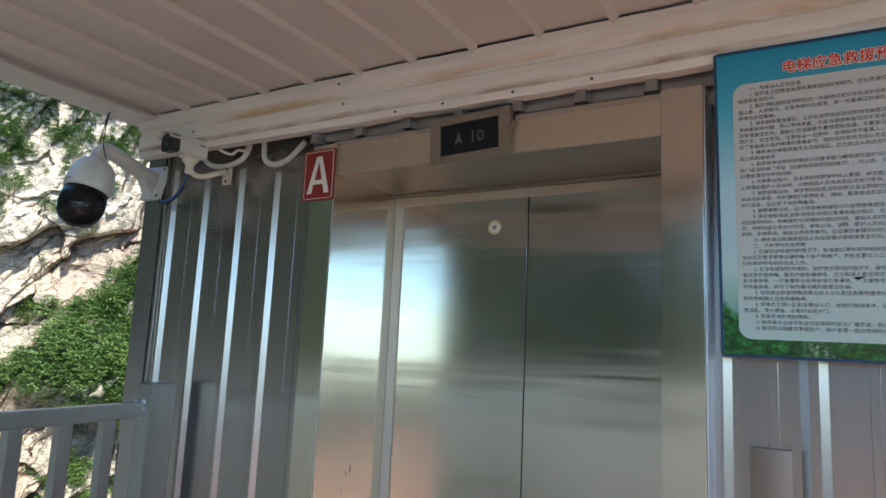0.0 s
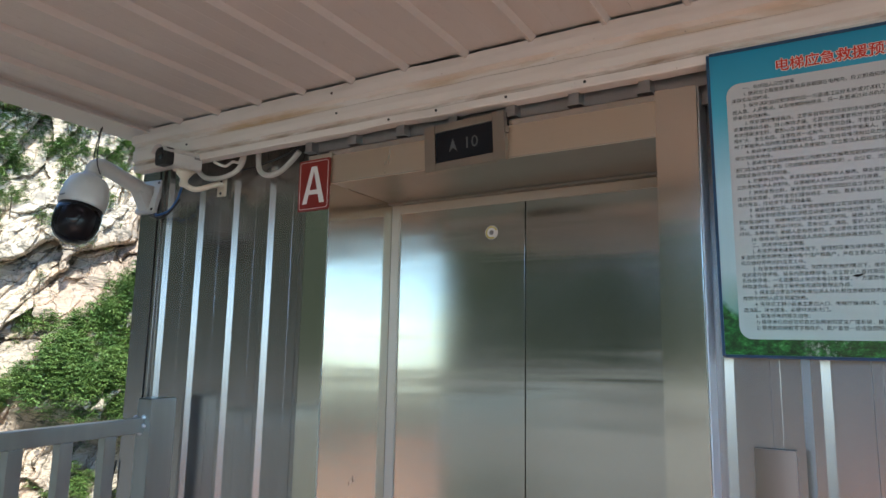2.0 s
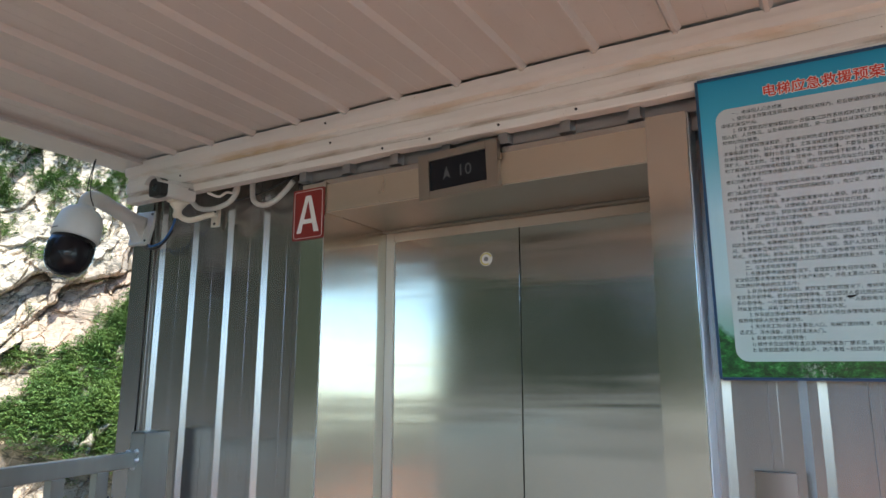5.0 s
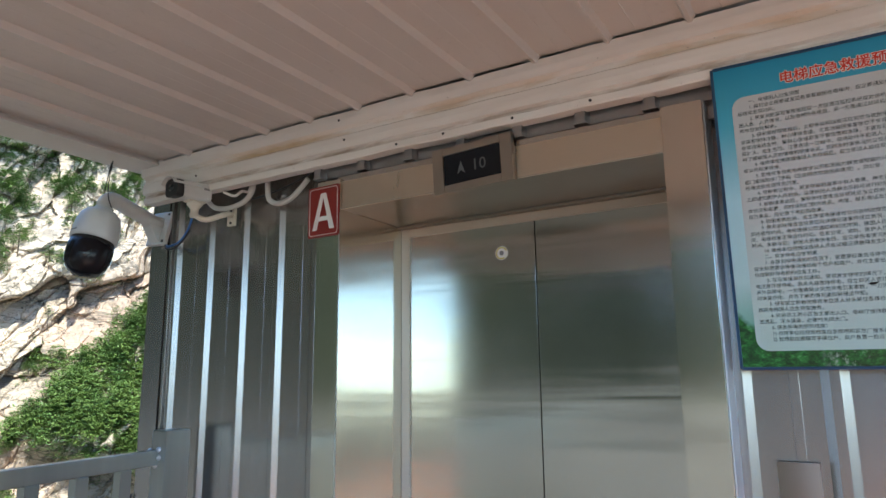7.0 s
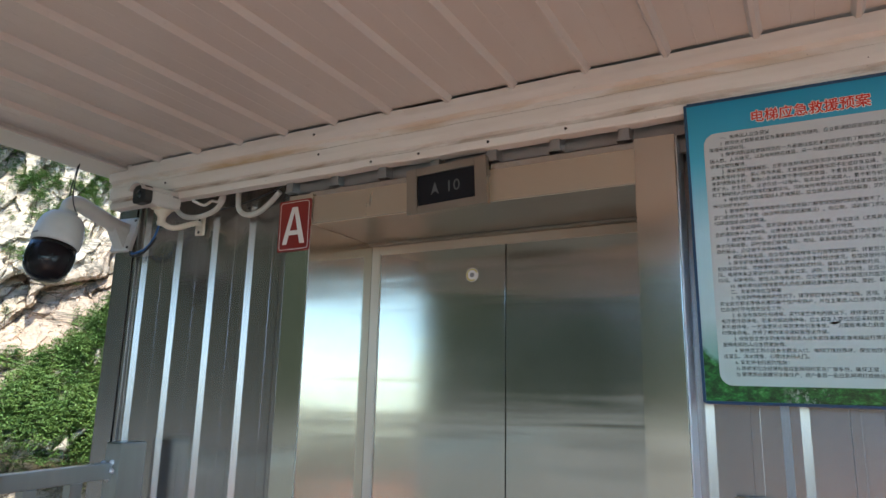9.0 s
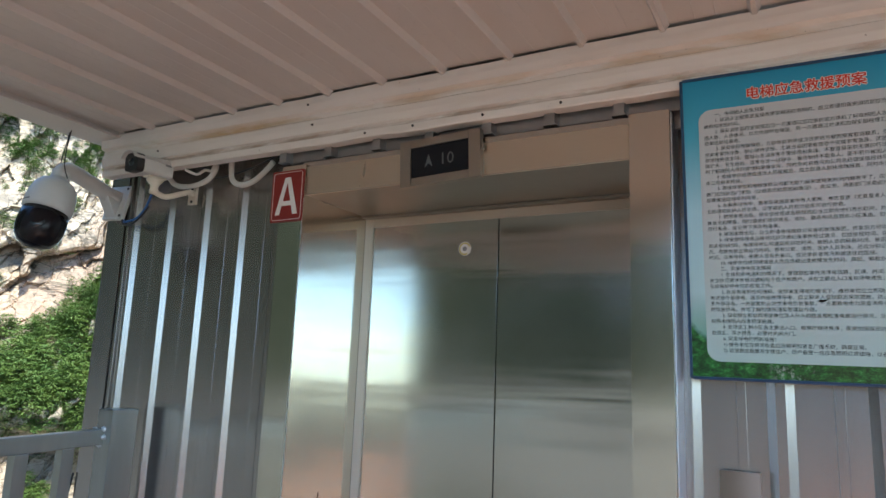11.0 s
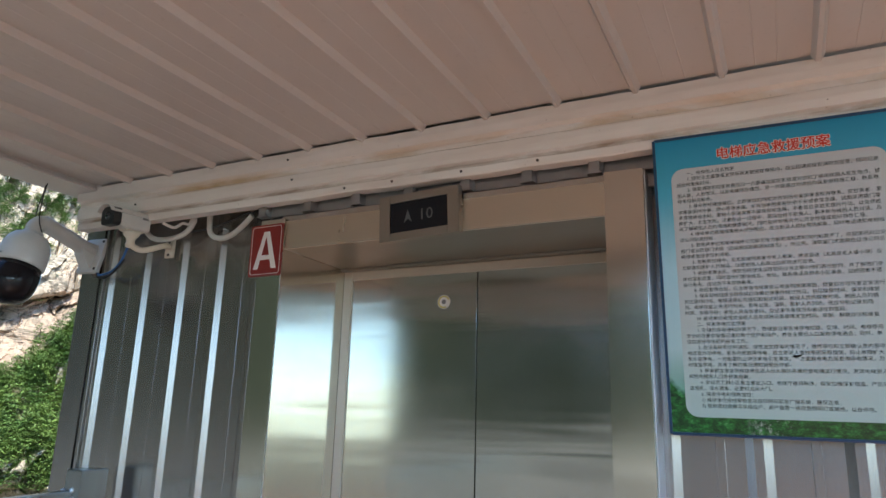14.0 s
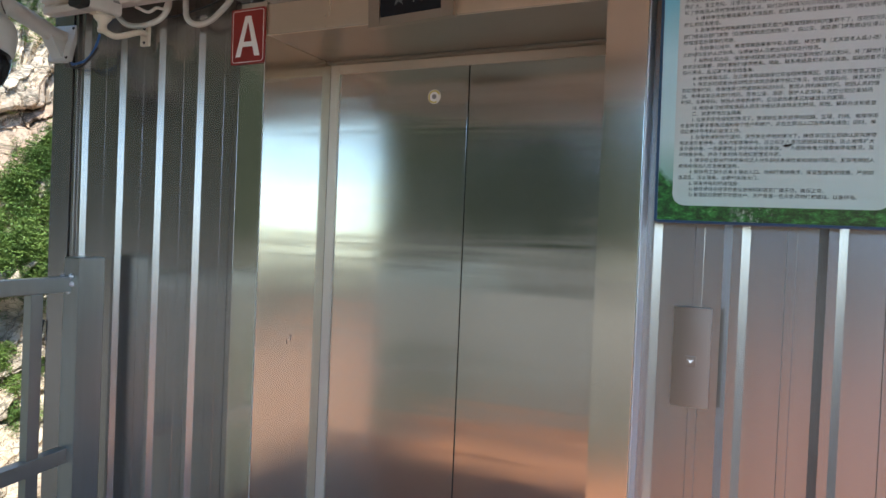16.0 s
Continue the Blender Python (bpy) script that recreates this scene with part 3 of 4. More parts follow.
EDGE_BLUE = Mat("dark_blue_edge", (0.012, 0.055, 0.12), 0.4).m
for a, b, c, d in ((-half - 0.003, -half + 0.004, 0, POST_H), (half - 0.004, half + 0.003, 0, POST_H), (-half + 0.0042, half - 0.0042, -0.003, 0.004), (-half + 0.0042, half - 0.0042, POST_H - 0.004, POST_H + 0.003)):
    part("edge_strip", bm_box(a, b, -0.003, 0.014, c, d, 0.001), EDGE_BLUE, board)
PW, PH, PZ = 0.476, 0.628, 0.042
part("text_panel", bm_prism(rounded(PW, PH, 0.030), 0.0008, Matrix.Translation((0, 0.001, PZ + PH / 2)) @ flat), panel_print(), board, "pale rounded text field")
title = "电梯应急救援预案"


def bm_heading(reach, ways, depth):
    """The heading drawn several times, each a little aside, for a heavy stroke."""
    heavy = bmesh.new()
    for i in range(ways):
        a = 2 * math.pi * i / ways
        one = moved(bm_text(title, 0.0318, "CENTER"), Matrix.Translation((reach * math.cos(a), depth - 0.00004 * i, 0.6865 + reach * math.sin(a))) @ flat)
        tmp = bpy.data.meshes.new("tmp")
        one.to_mesh(tmp)
        heavy.from_mesh(tmp)
        one.free()
        bpy.data.meshes.remove(tmp)
    return heavy


part("title", bm_heading(0.0006, 5, -0.0010), TITLE_RED, board, "red heading characters")
halo = bm_heading(0.0021, 10, -0.0002)
part("title_outline", halo, SIGN_WHITE, board)
LINES = """    一、电梯困人应急预案
    1. 接到业主报警或发现有乘客被困在电梯内，应立即通知保安消防监控室，同时记录
接报和发现时间。
    2. 保安消防监控室接报后应一方面通过监控系统或对讲机了解电梯困人发生地点、被
困人数、人员情况，以及电梯所在楼层，另一方面通过对讲机向保安部经理汇报，联系维
修单位前往解救。
    3. 保安部经理接报后，立即亲自到场或派员到场与被困乘客取得联系，安慰乘客，要
求乘客保持冷静，耐心等待求援。尤其当被困乘客惊恐不安或非常急躁，试图采用撬门等
非常措施逃生时，要耐心告诫乘客不要惊慌和急躁，不要盲目采取无谓的行动，以免使故
障扩大，发生危险。注意在这一过程中，现场始终不能离人，要不断与被困人员对话，及
时了解被困人员的情绪和健康状况，同时及时将情况向公司总经理或值班领导汇报。
    4. 维修单位经理或值班人员接报后，应立即派人前往现场解救，同时电话通知电梯维
修公司前来抢修。
    5. 若维修单位和电梯维修公司都无能力解救或短期时间内解救不了，应视情况向公安
部门或消防部门求助（应说明求助原因和情况）。向公安、消防部门求助前应征得公司总
经理或值班领导的同意。
    6. 在解救过程中，若发现被困乘客中有人晕厥、神志昏迷（尤其是老人或小孩）应
立即通知医护人员到场，以便被困人员救出后即可进行抢救。
    7. 被困者救出后，保安部经理或当班领班应当立即向他们表示慰问，并了解他们身
体状况和需要，同时请他们提供姓名、地址、联系电话及到本小区事由，如被困者不愿
自行离去，应记录下来存档备案。
    8. 被困者救出后，应立即请电梯维修公司查明故障原因，修复后方可恢复正常运行。
    9. 保安部经理或当班领班应详细记录事件经过情况，包括接报时间、保安和维修
到达现场时间，电梯维修公司通知和到达时间，被困人员的解救时间、被困人员的情
况、电梯恢复正常运行时间。若有公安、消防、医护人员到场，还应分别记录到场
时间、车辆号码；被困人员有伤者的，应记录伤者情况和被送往的医院。
    10. 维修单位经理或值班人员应详细记录故障发生时间、原因、解救办法和修复
    二、突发停电应急预案
    1. 在接到停电通知的情况下，管理部应事先将停电线路、区域、时间、电梯停用
安全防范要求等情况通知每个住户和商户，并在主要出入口发布停电通告；同时，单
位应做好停电前的应变工作。
    2. 在没有接到任何通知、突然发生停电的情况下，维修单位应立即确认是内部停
电还是外部停电。若系内部故障停电，应立即派人查找原因采取措施，防止故障扩大
系外部停电，一方面要防止突然来电引发事故，一方面致电电力局查询停电情况，及
时恢复供电，并将了解的情况通知管理运作部。
    3. 保安部立即会同维修单位派人分头前往各楼检查电梯运行情况，发现电梯困人
按照电梯困人应急预案施救。
    4. 安排员工到小区各主要出入口、电梯厅维持秩序，保安加强保安措施，严防制
造混乱、浑水摸鱼，必要时关闭大门。
    6. 突发停电的预防措施：
    1) 维修单位应经常检查应急照明和紧急广播系统，确保正常。
    2) 管理部应提醒写字楼住户、商户备置一些应急照明灯或蜡烛，以备停电。"""
lines = LINES.split("\n")
step = (PH - 0.042) / (len(lines) - 1)
for i, text in enumerate(lines):
    indent = 0.026 if text.startswith(" ") else 0.0
    z = PZ + PH - 0.018 - step * i
    part("text_line", moved(bm_text(text.strip(), 0.01135), Matrix.Translation((-PW / 2 + 0.012 + indent, -0.0004, z)) @ flat), INK, board)
part("scuff", moved(bm_prism([(-0.012, 0.0), (-0.004, 0.003), (0.013, 0.0035), (0.004, -0.002), (-0.003, -0.0035)], 0.001, flat), Matrix.Translation((0.018, -0.0006, 0.190))), BLACK, board)

# ---- cameras, cables ----
ptz = thing("dome_camera", "white pan-tilt dome security camera on a tilted wall arm", "security camera")
ptz.matrix_basis = Matrix.Translation((-1.098, 0.096, 2.150)) @ Matrix.Rotation(radians(7), 4, "Z") @ Matrix.Rotation(radians(-14), 4, "X") @ Matrix.Scale(1.05, 4)
down = Matrix.Translation((0, -0.285, -0.155))
part("housing", bm_spin([(0.0, 0.110), (0.027, 0.109), (0.033, 0.100), (0.036, 0.090), (0.058, 0.081), (0.072, 0.062), (0.080, 0.034), (0.083, -0.002), (0.083, -0.032), (0.080, -0.038), (0.0, -0.038)], 40, down), PLASTIC_W, ptz)
part("dome", bm_spin([(0.0, -0.040), (0.077, -0.0395), (0.081, -0.072), (0.080, -0.106), (0.073, -0.138), (0.056, -0.163), (0.031, -0.177), (0.0, -0.181)], 40, down), BLACK_GLOSS, ptz, "glossy black dome")
part("lens_window", bm_spin([(0.0, 0.0), (0.024, -0.002), (0.028, -0.012)], 24, down @ Matrix.Translation((0.052, -0.058, -0.098)) @ Matrix.Rotation(radians(75), 4, "X") @ Matrix.Rotation(radians(35), 4, "Y")), LENS, ptz)
arm = part("arm", bm_tube([(0, -0.285, -0.052), (0, -0.284, -0.025), (0, -0.262, -0.004), (0, -0.215, 0.0), (0, -0.02, 0.0)], 0.030, 18, 8), PLASTIC_W, ptz)
part("wall_plate", bm_box(-0.046, 0.056, -0.020, 0.0, -0.088, 0.062, 0.006), PLASTIC_W, ptz)
part("gusset", bm_prism([(-0.085, -0.020), (-0.018, -0.080), (-0.018, 0.03), (-0.085, 0.018)], 0.05, Matrix.Translation((-0.025, 0, 0)) @ Matrix(((0, 0, 1, 0), (1, 0, 0, 0), (0, 1, 0, 0), (0, 0, 0, 1)))), PLASTIC_W, ptz)
part("mark", moved(bm_box(-0.018, 0.018, -0.0005, 0.002, -0.0025, 0.0025), down @ Matrix.Rotation(radians(-8), 4, "Z") @ Matrix.Translation((0, -0.0835, -0.020))), GREY_MARK, ptz)
for x, z in ((0.044, 0.048), (0.044, -0.074)):
    part("screw", bm_spin([(0.0, 0.004), (0.005, 0.003), (0.006, 0.0)], 10, Matrix.Translation((x, -0.020, z)) @ Matrix.Rotation(radians(90), 4, "X")), BLACK, ptz)
part("safety_clip", bm_tube([(0.028, -0.300, -0.062), (0.040, -0.29, -0.068), (0.034, -0.272, -0.058)], 0.006, 8, 4), WELD, ptz, "shiny metal clip")

wires = thing("hanging_wire", "two thin black wires hanging from the canopy", "wire")
for pts in ([(-1.075, -0.18, 2.374), (-1.072, -0.19, 2.32), (-1.078, -0.195, 2.27), (-1.078, -0.197, 2.225)],
            [(-1.050, -0.19, 2.374), (-1.040, -0.205, 2.30), (-1.032, -0.21, 2.22), (-1.010, -0.205, 2.165)]):
    part("strand", bm_tube(pts, 0.0021, 6, 6), BLACK, wires)


def bullet():
    """Box-shaped outdoor camera with a sun visor; its axis is x, the lens at -x."""
    ob = thing("bullet_camera", "white box-shaped security camera on a cream bracket", "security camera")
    outline = [(0.040 * math.copysign(abs(math.cos(a)) ** 0.38, math.cos(a)), 0.036 * math.copysign(abs(math.sin(a)) ** 0.38, math.sin(a))) for a in (2 * math.pi * i / 24 for i in range(24))]
    along = Matrix(((0, 0, 1, 0), (1, 0, 0, 0), (0, 1, 0, 0), (0, 0, 0, 1)))
    part("body", bm_prism(outline, 0.122, Matrix.Translation((-0.075, 0, 0)) @ along), PLASTIC_W, ob)
    part("front_face", bm_prism([(x * 0.96, y * 0.96) for x, y in outline], 0.030, Matrix.Translation((-0.1055, 0, 0)) @ along), BLACK, ob, "black front with lamps")
    part("lens", bm_spin([(0.0, 0.006), (0.012, 0.004), (0.016, 0.0)], 20, Matrix.Translation((-0.106, 0, 0)) @ Matrix.Rotation(radians(-90), 4, "Y")), LENS, ob)
    visor = bmesh.new()
    top = [(0.046 * math.cos(a), 0.042 * math.sin(a)) for a in (radians(20 + 140 * i / 12) for i in range(13))]
    low = [(x * 0.93, y * 0.93) for x, y in top[::-1]]
    bm_prism(top + low, 0.158, Matrix.Translation((-0.122, 0, 0)) @ along, visor)
    part("visor", visor, PLASTIC_W, ob)
    part("mark", bm_box(0.012, 0.040, -0.0415, -0.036, 0.006, 0.015), GREY_MARK, ob)
    part("foot", bm_box(-0.040, 0.035, -0.020, 0.020, -0.043, -0.034, 0.003), BRACKET, ob)
    return ob


cam_b = bullet()
cam_b.matrix_basis = Matrix.Translation((-0.690, -0.060, 2.212)) @ Matrix.Rotation(radians(86), 4, "Z") @ Matrix.Rotation(radians(-2), 4, "Y")
holder = thing("camera_bracket", "cream metal arm bracket screwed to the ribbed wall", "bracket")
part("arm", bm_tube([(-0.690, -0.056, 2.128), (-0.684, -0.045, 2.114), (-0.665, -0.015, 2.108), (-0.62, 0.04, 2.135), (-0.640, 0.080, 2.142), (-0.645, 0.103, 2.145)], 0.011, 10, 6), BRACKET, holder)
part("joint", bm_spin([(0.0, 0.0), (0.030, 0.0), (0.031, -0.008), (0.016, -0.026), (0.015, -0.042), (0.018, -0.046), (0.016, -0.058), (0.0, -0.060)], 20, Matrix.Translation((-0.690, -0.060, 2.170))), BRACKET, holder)
part("base", bm_box(-0.672, -0.628, 0.088, 0.100, 2.100, 2.175, 0.004), BRACKET, holder)
for z in (2.112, 2.163):
    part("screw", bm_spin([(0.0, 0.004), (0.005, 0.003), (0.006, 0.0)], 10, Matrix.Translation((-0.65, 0.088, z)) @ Matrix.Rotation(radians(90), 4, "X")), BLACK, holder)


def cable(name, label, pts, r, mat, group=""):
    return tagged(part(name, bm_tube(pts, r, 10, 8), mat), label, "cable", group)


cable("cable_conduit", "pale plastic conduit looping from under the flashing", [(-0.515, 0.075, 2.262), (-0.520, 0.075, 2.222), (-0.560, 0.072, 2.185), (-0.64, 0.065, 2.168), (-0.71, 0.055, 2.178), (-0.745, 0.04, 2.215)], 0.0105, CONDUIT, "conduits")
cable("cable_conduit", "pale plastic conduit looping beside the letter sign", [(-0.432, 0.075, 2.275), (-0.432, 0.075, 2.215), (-0.418, 0.074, 2.172), (-0.37, 0.072, 2.150), (-0.31, 0.072, 2.158), (-0.255, 0.070, 2.190), (-0.215, 0.068, 2.222)], 0.0105, CONDUIT, "conduits")
cable("camera_cable", "thin white cable behind the box-shaped camera", [(-0.60, 0.0, 2.215), (-0.58, 0.04, 2.205), (-0.56, 0.06, 2.225), (-0.535, 0.07, 2.222), (-0.52, 0.07, 2.245)], 0.006, CONDUIT)
cable("black_wire", "thin black wire along the top of the wall", [(-0.53, 0.085, 2.195), (-0.49, 0.085, 2.196), (-0.43, 0.083, 2.20), (-0.33, 0.08, 2.215), (-0.24, 0.078, 2.238), (-0.17, 0.06, 2.250)], 0.0035, BLACK)
cable("blue_wire", "thin blue cable hanging from the camera plate", [(-1.03, 0.075, 2.060), (-1.00, 0.06, 2.048), (-0.93, 0.06, 2.060), (-0.87, 0.05, 2.095), (-0.83, 0.04, 2.145)], 0.0045, BLUE)
cable("black_wire", "thin black cable drooping under the camera plate", [(-1.05, 0.08, 2.070), (-1.01, 0.06, 2.040), (-0.96, 0.06, 2.036), (-0.90, 0.055, 2.062), (-0.85, 0.05, 2.10)], 0.0045, BLACK)

cable("black_wire", "thin black cable hanging beside the wall end", [(-1.172, 0.09, 1.02), (-1.185, 0.085, 0.94), (-1.200, 0.08, 0.86), (-1.198, 0.08, 0.78), (-1.205, 0.08, 0.60)], 0.004, BLACK)

# ---- railing ----
rail = thing("railing", "grey galvanised square tube railing along the platform edge", "railing", at=(0.019, 0.0, 0.0))
part("post", bm_box(-0.886, -0.805, -0.05, 0.062, 0.0, 1.297, 0.006), GALV, rail)
DIRX = 0.19
ang = math.atan2(DIRX, 1.0)
side = Matrix.Translation((-0.862, -0.052, 0)) @ Matrix.Rotation(ang, 4, "Z")
SPAN = 2.6
part("top_rail", moved(bm_box(-0.022, 0.022, -SPAN, 0.0, 1.169, 1.225, 0.004), side), GALV, rail)
part("lower_rail", moved(bm_box(-0.022, 0.022, -SPAN, 0.0, 0.530, 0.585, 0.004), side), GALV, rail)
for i in range(13):
    y = -0.150 - i * 0.185
    part("baluster", moved(bm_box(-0.016, 0.016, y - 0.026, y + 0.026, 0.06, 1.168, 0.003), side), GALV, rail)
weld = bmesh.new()
for i in range(7):
    q = Vector((-0.862 + 0.026 * math.cos(i * 1.9), -0.053, 1.197 + 0.030 * math.sin(i * 2.7)))
    bm_spin([(0.0, 0.011), (0.009, 0.006), (0.010, -0.005), (0.0, -0.011)], 8, Matrix.Translation(q), weld)
part("weld", weld, WELD, rail, "bright painted weld")
front_rail = thing("front_railing", "grey galvanised railing along the open platform side", "railing")
part("top_rail", bm_box(-0.35, 1.25, FRONT + 0.02, FRONT + 0.07, 1.10, 1.15, 0.004), GALV, front_rail)
part("lower_rail", bm_box(-0.35, 1.25, FRONT + 0.02, FRONT + 0.07, 0.10, 0.14, 0.004), GALV, front_rail)
for i in range(10):
    x = -0.2 + i * 0.15
    part("baluster", bm_box(x - 0.016, x + 0.016, FRONT + 0.03, FRONT + 0.06, 0.141, 1.099), GALV, front_rail)

bridge_rail = thing("bridge_railing", "grey galvanised railing along the walkway", "railing", "walkway railings")
part("top_rail", bm_box(1.27, 1.32, -8.1, FRONT + 0.02, 1.10, 1.15, 0.004), GALV, bridge_rail)
part("lower_rail", bm_box(1.28, 1.31, -8.1, FRONT + 0.02, 0.10, 0.14, 0.003), GALV, bridge_rail)
for i in range(30):
    y = FRONT - 0.05 - i * 0.18
    part("baluster", bm_box(1.282, 1.308, y - 0.013, y + 0.013, 0.141, 1.099), GALV, bridge_rail)
copy_thing(bridge_rail, Matrix.Translation((3.85, 0, 0)))

# ---- landscape ----
EYE = Vector((1.5, -1.76, 1.47))


def on_cliff(az, el):
    """A point of the cliff face from azimuth and elevation in degrees about the platform."""
    a, e = radians(az), radians(el)
    way = Vector((math.cos(a) * math.cos(e), math.sin(a) * math.cos(e), math.sin(e)))
    u, v = (150 - az) * 2.62, el * 2.62                    # metres along and up the face
    p2 = Vector((u, v, 0))
    shelf = 6.4 - 1.12 * (az - 144.7)                      # top of the wooded spur, falling away to the side
    r = 152 + 0.9 * el
    r -= 18 / (1 + math.exp((el - shelf) * 1.3))           # the spur stands nearer
    r += 9 / (1 + math.exp((el + 5.2 - 0.3 * (az - 150)) * 1.6))
    warp = 4.0 * noise.noise(p2 * 0.05) + 1.2 * noise.noise(p2 * 0.19)
    across = -0.75 * u + 0.66 * v + warp
    along = 0.66 * u + 0.75 * v + warp * 1.5
    r += 5.0 * noise.noise(p2 * 0.06 + Vector((9, 2, 4)))
    slab = Vector((across * 0.085, along * 0.030, 3.1))
    for size, deep in ((1.0, 5.0), (2.3, 2.6), (5.5, 1.1)):
        # leaning plates of rock, each with its own face and broken edges
        at = slab * size + Vector((0.25 * noise.noise(p2 * 0.11 * size), 0.2 * noise.noise(p2 * 0.13 * size + Vector((5, 5, 5))), 0))
        gaps, seeds = noise.voronoi(at)
        pick = seeds[0] * 13.7
        tilt = noise.cell(pick + Vector((0.3, 0.7, 0.1))) * (at.x - seeds[0].x) + 0.7 * noise.cell(pick + Vector((4.3, 1.7, 2.1))) * (at.y - seeds[0].y)
        r += deep * (0.55 * noise.cell(pick) + 0.9 * tilt)
        r += deep * 0.16 * max(0.0, 1 - (gaps[1] - gaps[0]) / 0.08)   # the joint between two plates is cut back
    q = p2 * 0.23
    r += 0.7 * abs(noise.noise(q + Vector((0, 0, 7)))) + 0.35 * abs(noise.noise(q * 2.3)) + 0.14 * noise.noise(q * 6) + 0.06 * noise.noise(q * 12)
    return EYE + way * r


def cliff():
    bm = bmesh.new()
    az = [141 + 18 * i / 230 for i in range(231)]
    el = [-22 + 46 * j / 480 for j in range(481)]
    grid = [[bm.verts.new(on_cliff(a, e)) for a in az] for e in el]
    for r, s in zip(grid, grid[1:]):
        for i in range(len(az) - 1):
            bm.faces.new((r[i + 1], r[i], s[i], s[i + 1]))
    return bm


tagged(part("mountain_cliff", cliff(), ROCK), "sunlit pale granite cliff face with dark cracks", "cliff", kind="structure")


def mass(d, a, b):
    """A ridge between two azimuths with steep flanks."""
    return 1 / (1 + math.exp(-(d - a) / 0.9)) / (1 + math.exp((d - b) / 0.9))


def ground():
    """One sheet of terrain round the platform, out to the horizon, with hills behind."""
    bm = bmesh.new()
    rad = [6, 12, 20, 32, 48, 68, 90, 115, 145, 180, 230, 300, 420, 650, 1100, 2200, 4000]
    n = 300
    rows = []
    for r in rad:
        ring_v = []
        for i in range(n):
            a = 2 * math.pi * i / n
            d = math.degrees(a)
            wob = 2.0 * noise.noise(Vector((d * 0.2, r * 0.01, 3)))
            hill = mass(d + wob, 163, 236) * 112 + mass(d, 60, 134) * 120 + mass(d, 15, 55) * 52
            q = Vector((r * math.cos(a), r * math.sin(a), 0))
            lift = min(1.0, max(0.0, (r - 20) / 110)) * (1 if r < 400 else max(0, 1 - (r - 400) / 600))
            z = -46 + 43 * mass(d, 203, 350) * max(0.0, 1 - max(0, r - 400) / 900) + (46 * mass(d + wob, 234, 266) + 15 * mass(d, 266, 290)) * min(1.0, max(0.0, (r - 46) / 24)) * (r < 400) + hill * lift * (1 + 0.25 * noise.noise(q * 0.02)) + 6 * noise.noise(q * 0.03) * lift
            ring_v.append(bm.verts.new((q.x, q.y, z)))
        rows.append(ring_v)
    for r, s in zip(rows, rows[1:]):
        for i in range(n):
            f = bm.faces.new((r[i], s[i], s[(i + 1) % n], r[(i + 1) % n]))
            f.smooth = True
    bm.faces.new(rows[0][::-1])
    bmesh.ops.recalc_face_normals(bm, faces=bm.faces)
    return bm


tagged(part("ground", ground(), GROUND), "wooded valley floor and slopes far below the platform", "ground", kind="structure")

rng = random.Random(7)


def bm_crown(height, width, clumps, leafs, tiers):
    """A layered crown: many small leaf blades gathered in clumps along tiers of limbs."""
    bm = bmesh.new()
    for c in range(clumps):
        t = rng.random() ** 0.8
        tier = round(t * tiers) / tiers
        z = height * (0.22 + 0.76 * tier) + rng.gauss(0, height * 0.018)
        reach = width * (1.0 - 0.78 * tier) * (0.75 + 0.5 * rng.random())
        a = rng.random() * 6.283
        d = reach * math.sqrt(rng.random())
        mid = Vector((d * math.cos(a), d * math.sin(a), z + 0.12 * d))
        size = width * rng.uniform(0.16, 0.30)
        for _ in range(leafs):
            p = mid + Vector((rng.gauss(0, size * 0.55), rng.gauss(0, size * 0.55), rng.gauss(0, size * 0.22)))
            u = Vector((rng.gauss(0, 1), rng.gauss(0, 1), rng.gauss(0, 0.4))).normalized()
            w = u.cross(Vector((rng.gauss(0, 0.3), rng.gauss(0, 0.3), 1.0))).normalized()
            l, b = size * rng.uniform(0.22, 0.38), size * rng.uniform(0.10, 0.18)
            bm.faces.new([bm.verts.new(p - u * l), bm.verts.new(p + w * b), bm.verts.new(p + u * l), bm.verts.new(p - w * b)])
    return bm


def bm_trunk(height, r):
    bm = bm_spin([(r, -1.0), (r * 0.8, height * 0.3), (r * 0.45, height * 0.7), (0.0, height * 0.95)], 7)
    for i in range(5):
        z, a = height * (0.3 + 0.12 * i), i * 2.4
        bm_tube([(0, 0, z), (math.cos(a) * r * 6, math.sin(a) * r * 6, z + height * 0.07)], r * 0.25, 5, 2, bm)
    return bm


kinds = []
for k, (h, w) in enumerate(((4.6, 1.7), (3.6, 1.9), (2.6, 1.5), (5.2, 1.8))):
    tree = thing("tree", "green mountain pine growing on the cliff", "tree", "trees on the cliff")
    part("trunk", bm_trunk(h, 0.12), BARK, tree)
    part("crown", bm_crown(h, w, 60, 12, 6), LEAF, tree)
    kinds.append(tree)
shrub = thing("shrub", "low green shrub rooted in the rock", "shrub", "shrubs on the cliff")
part("stem", bm_trunk(1.0, 0.06), BARK, shrub)
part("crown", bm_crown(1.5, 1.3, 34, 12, 3), LEAF, shrub)


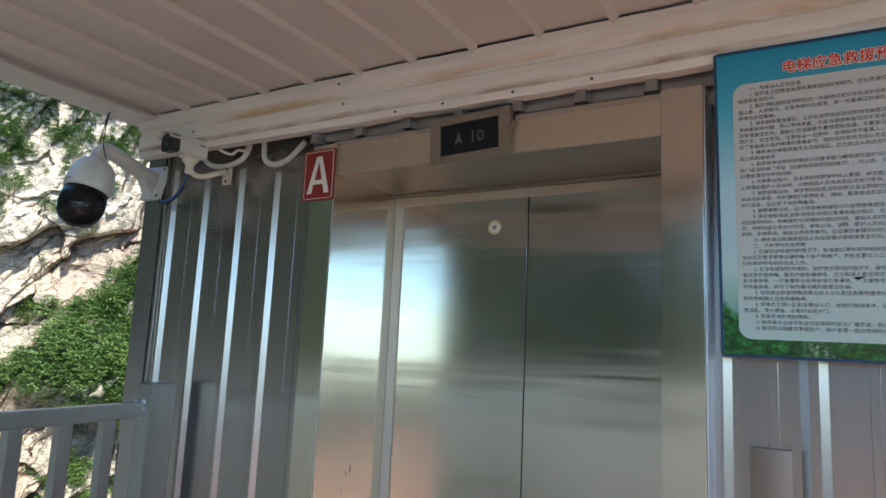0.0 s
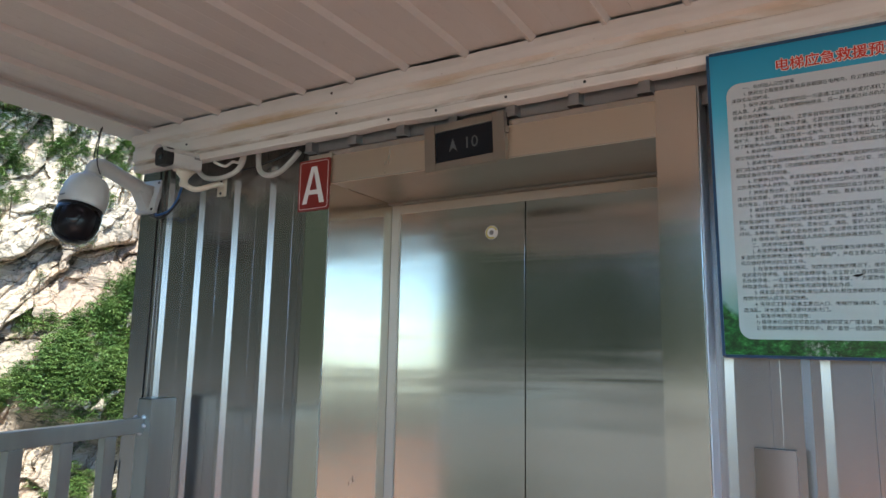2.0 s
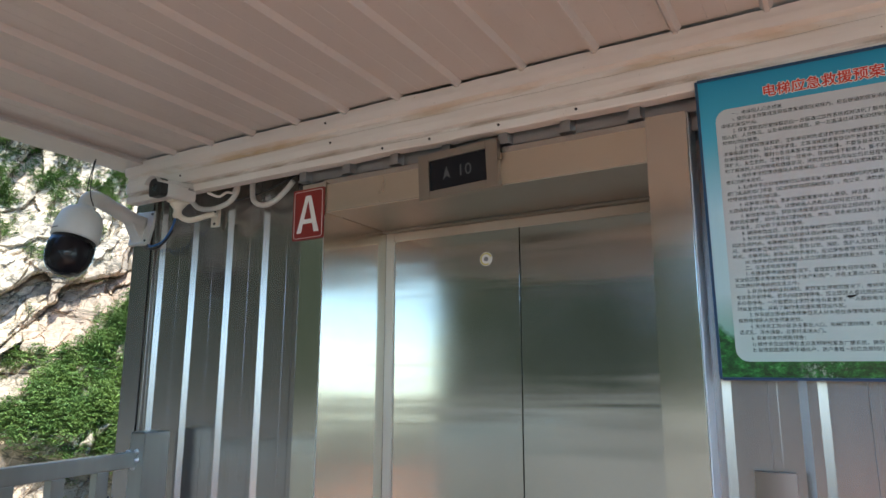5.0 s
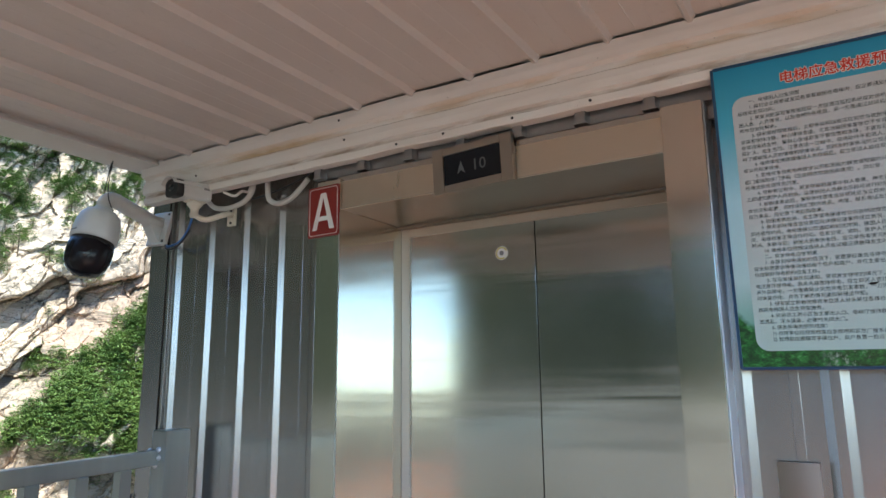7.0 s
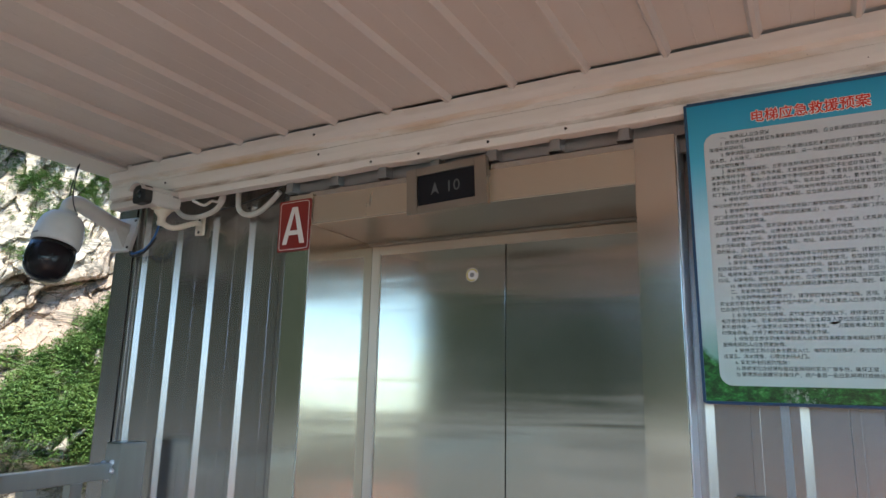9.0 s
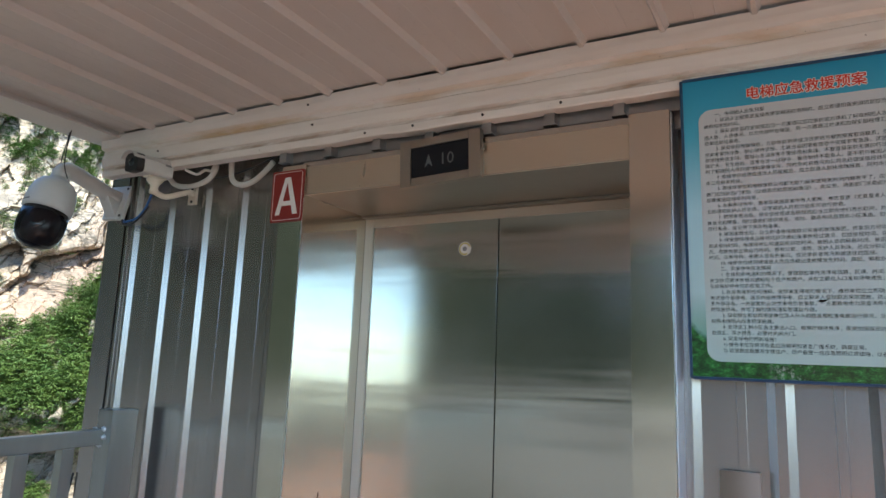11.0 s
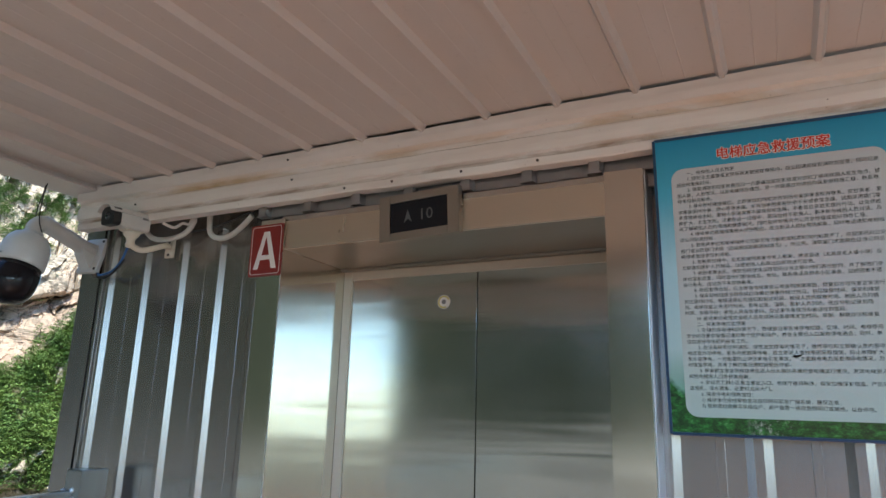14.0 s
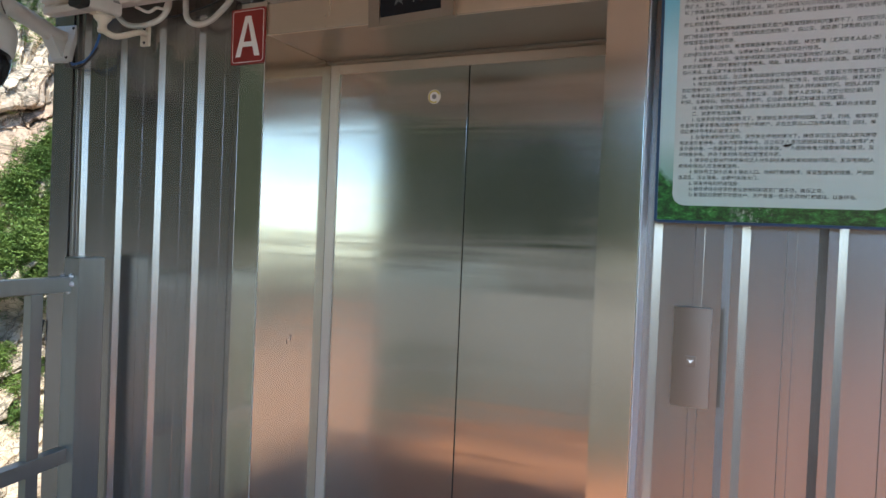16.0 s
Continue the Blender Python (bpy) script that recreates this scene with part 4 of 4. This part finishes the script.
def wooded(az, el):
    """How densely trees stand at a place on the cliff, 0 to 1."""
    shelf = 6.2 - 1.12 * (az - 144.7) + 0.8 * noise.noise(Vector((az * 1.5, 0, 0)))
    foot = -5.0 + 0.30 * (az - 150)
    n = noise.noise(Vector((az * 0.42, el * 0.42, 5)))
    crack = abs(noise.noise(Vector((((150 - az) * 0.62 - el * 0.78) * 0.55, az * 0.08, 9))))
    if foot < el < shelf:
        return 1.0
    if el <= foot:
        return 0.9 if n > 0.0 else 0.06
    if el > 11.6 + 3.0 * n - 0.25 * (az - 150):
        return 0.9
    return 0.8 if n > 0.42 else (0.22 if crack < 0.05 else 0.015)


def scatter(count, low, high):
    """Spots on the cliff where the growth is between two densities."""
    made = []
    while len(made) < count:
        az, el = rng.uniform(142.5, 158.0), rng.uniform(-15, 22)
        dense = wooded(az, el)
        if low <= dense <= high and rng.random() < dense:
            made.append((on_cliff(az, el), dense))
    return made


first = [True] * 5
for spot, dense in scatter(230, 0.0, 0.93):
    kind = rng.randrange(4) if rng.random() < 0.30 else 4
    m = Matrix.Translation(spot - Vector((0, 0, 0.4))) @ Matrix.Rotation(rng.random() * 6.28, 4, "Z")
    source = kinds[kind] if kind < 4 else shrub
    scale = rng.uniform(0.6, 1.2)
    if first[kind]:
        first[kind] = False
        source.matrix_basis = m
    else:
        twin = copy_thing(source, m)
        twin.scale = (scale * 1.15, scale * 1.15, scale * rng.uniform(0.85, 1.1))


def forest():
    """The closed canopy of the spur and the upper slopes, as one body of leaves."""
    masters = [bm_crown(h, w, 44, 20, 5) for h, w in ((5.2, 2.3), (4.2, 2.5), (3.4, 2.1), (4.6, 2.7))]
    shapes = []
    for b in masters:
        shapes.append(np.array([v.co[:] for v in b.verts]))
        b.free()
    rows = []
    for spot, _ in scatter(470, 0.95, 1.0) + scatter(380, 0.5, 0.93):
        pts = shapes[rng.randrange(4)]
        a, k = rng.random() * 6.283, rng.uniform(0.6, 1.35)
        turn = np.array(((math.cos(a), -math.sin(a), 0), (math.sin(a), math.cos(a), 0), (0, 0, 1)))
        rows.append((pts @ turn.T) * k + np.array(spot - Vector((0, 0, 1.2))))
    xyz = np.concatenate(rows)
    mesh = bpy.data.meshes.new("forest")
    mesh.from_pydata(xyz.tolist(), [], np.arange(len(xyz)).reshape(-1, 4).tolist())
    mesh.materials.append(LEAF)
    return new("forest", mesh)


tagged(forest(), "dense green pine forest covering the mountain spur", "forest", kind="stuff")
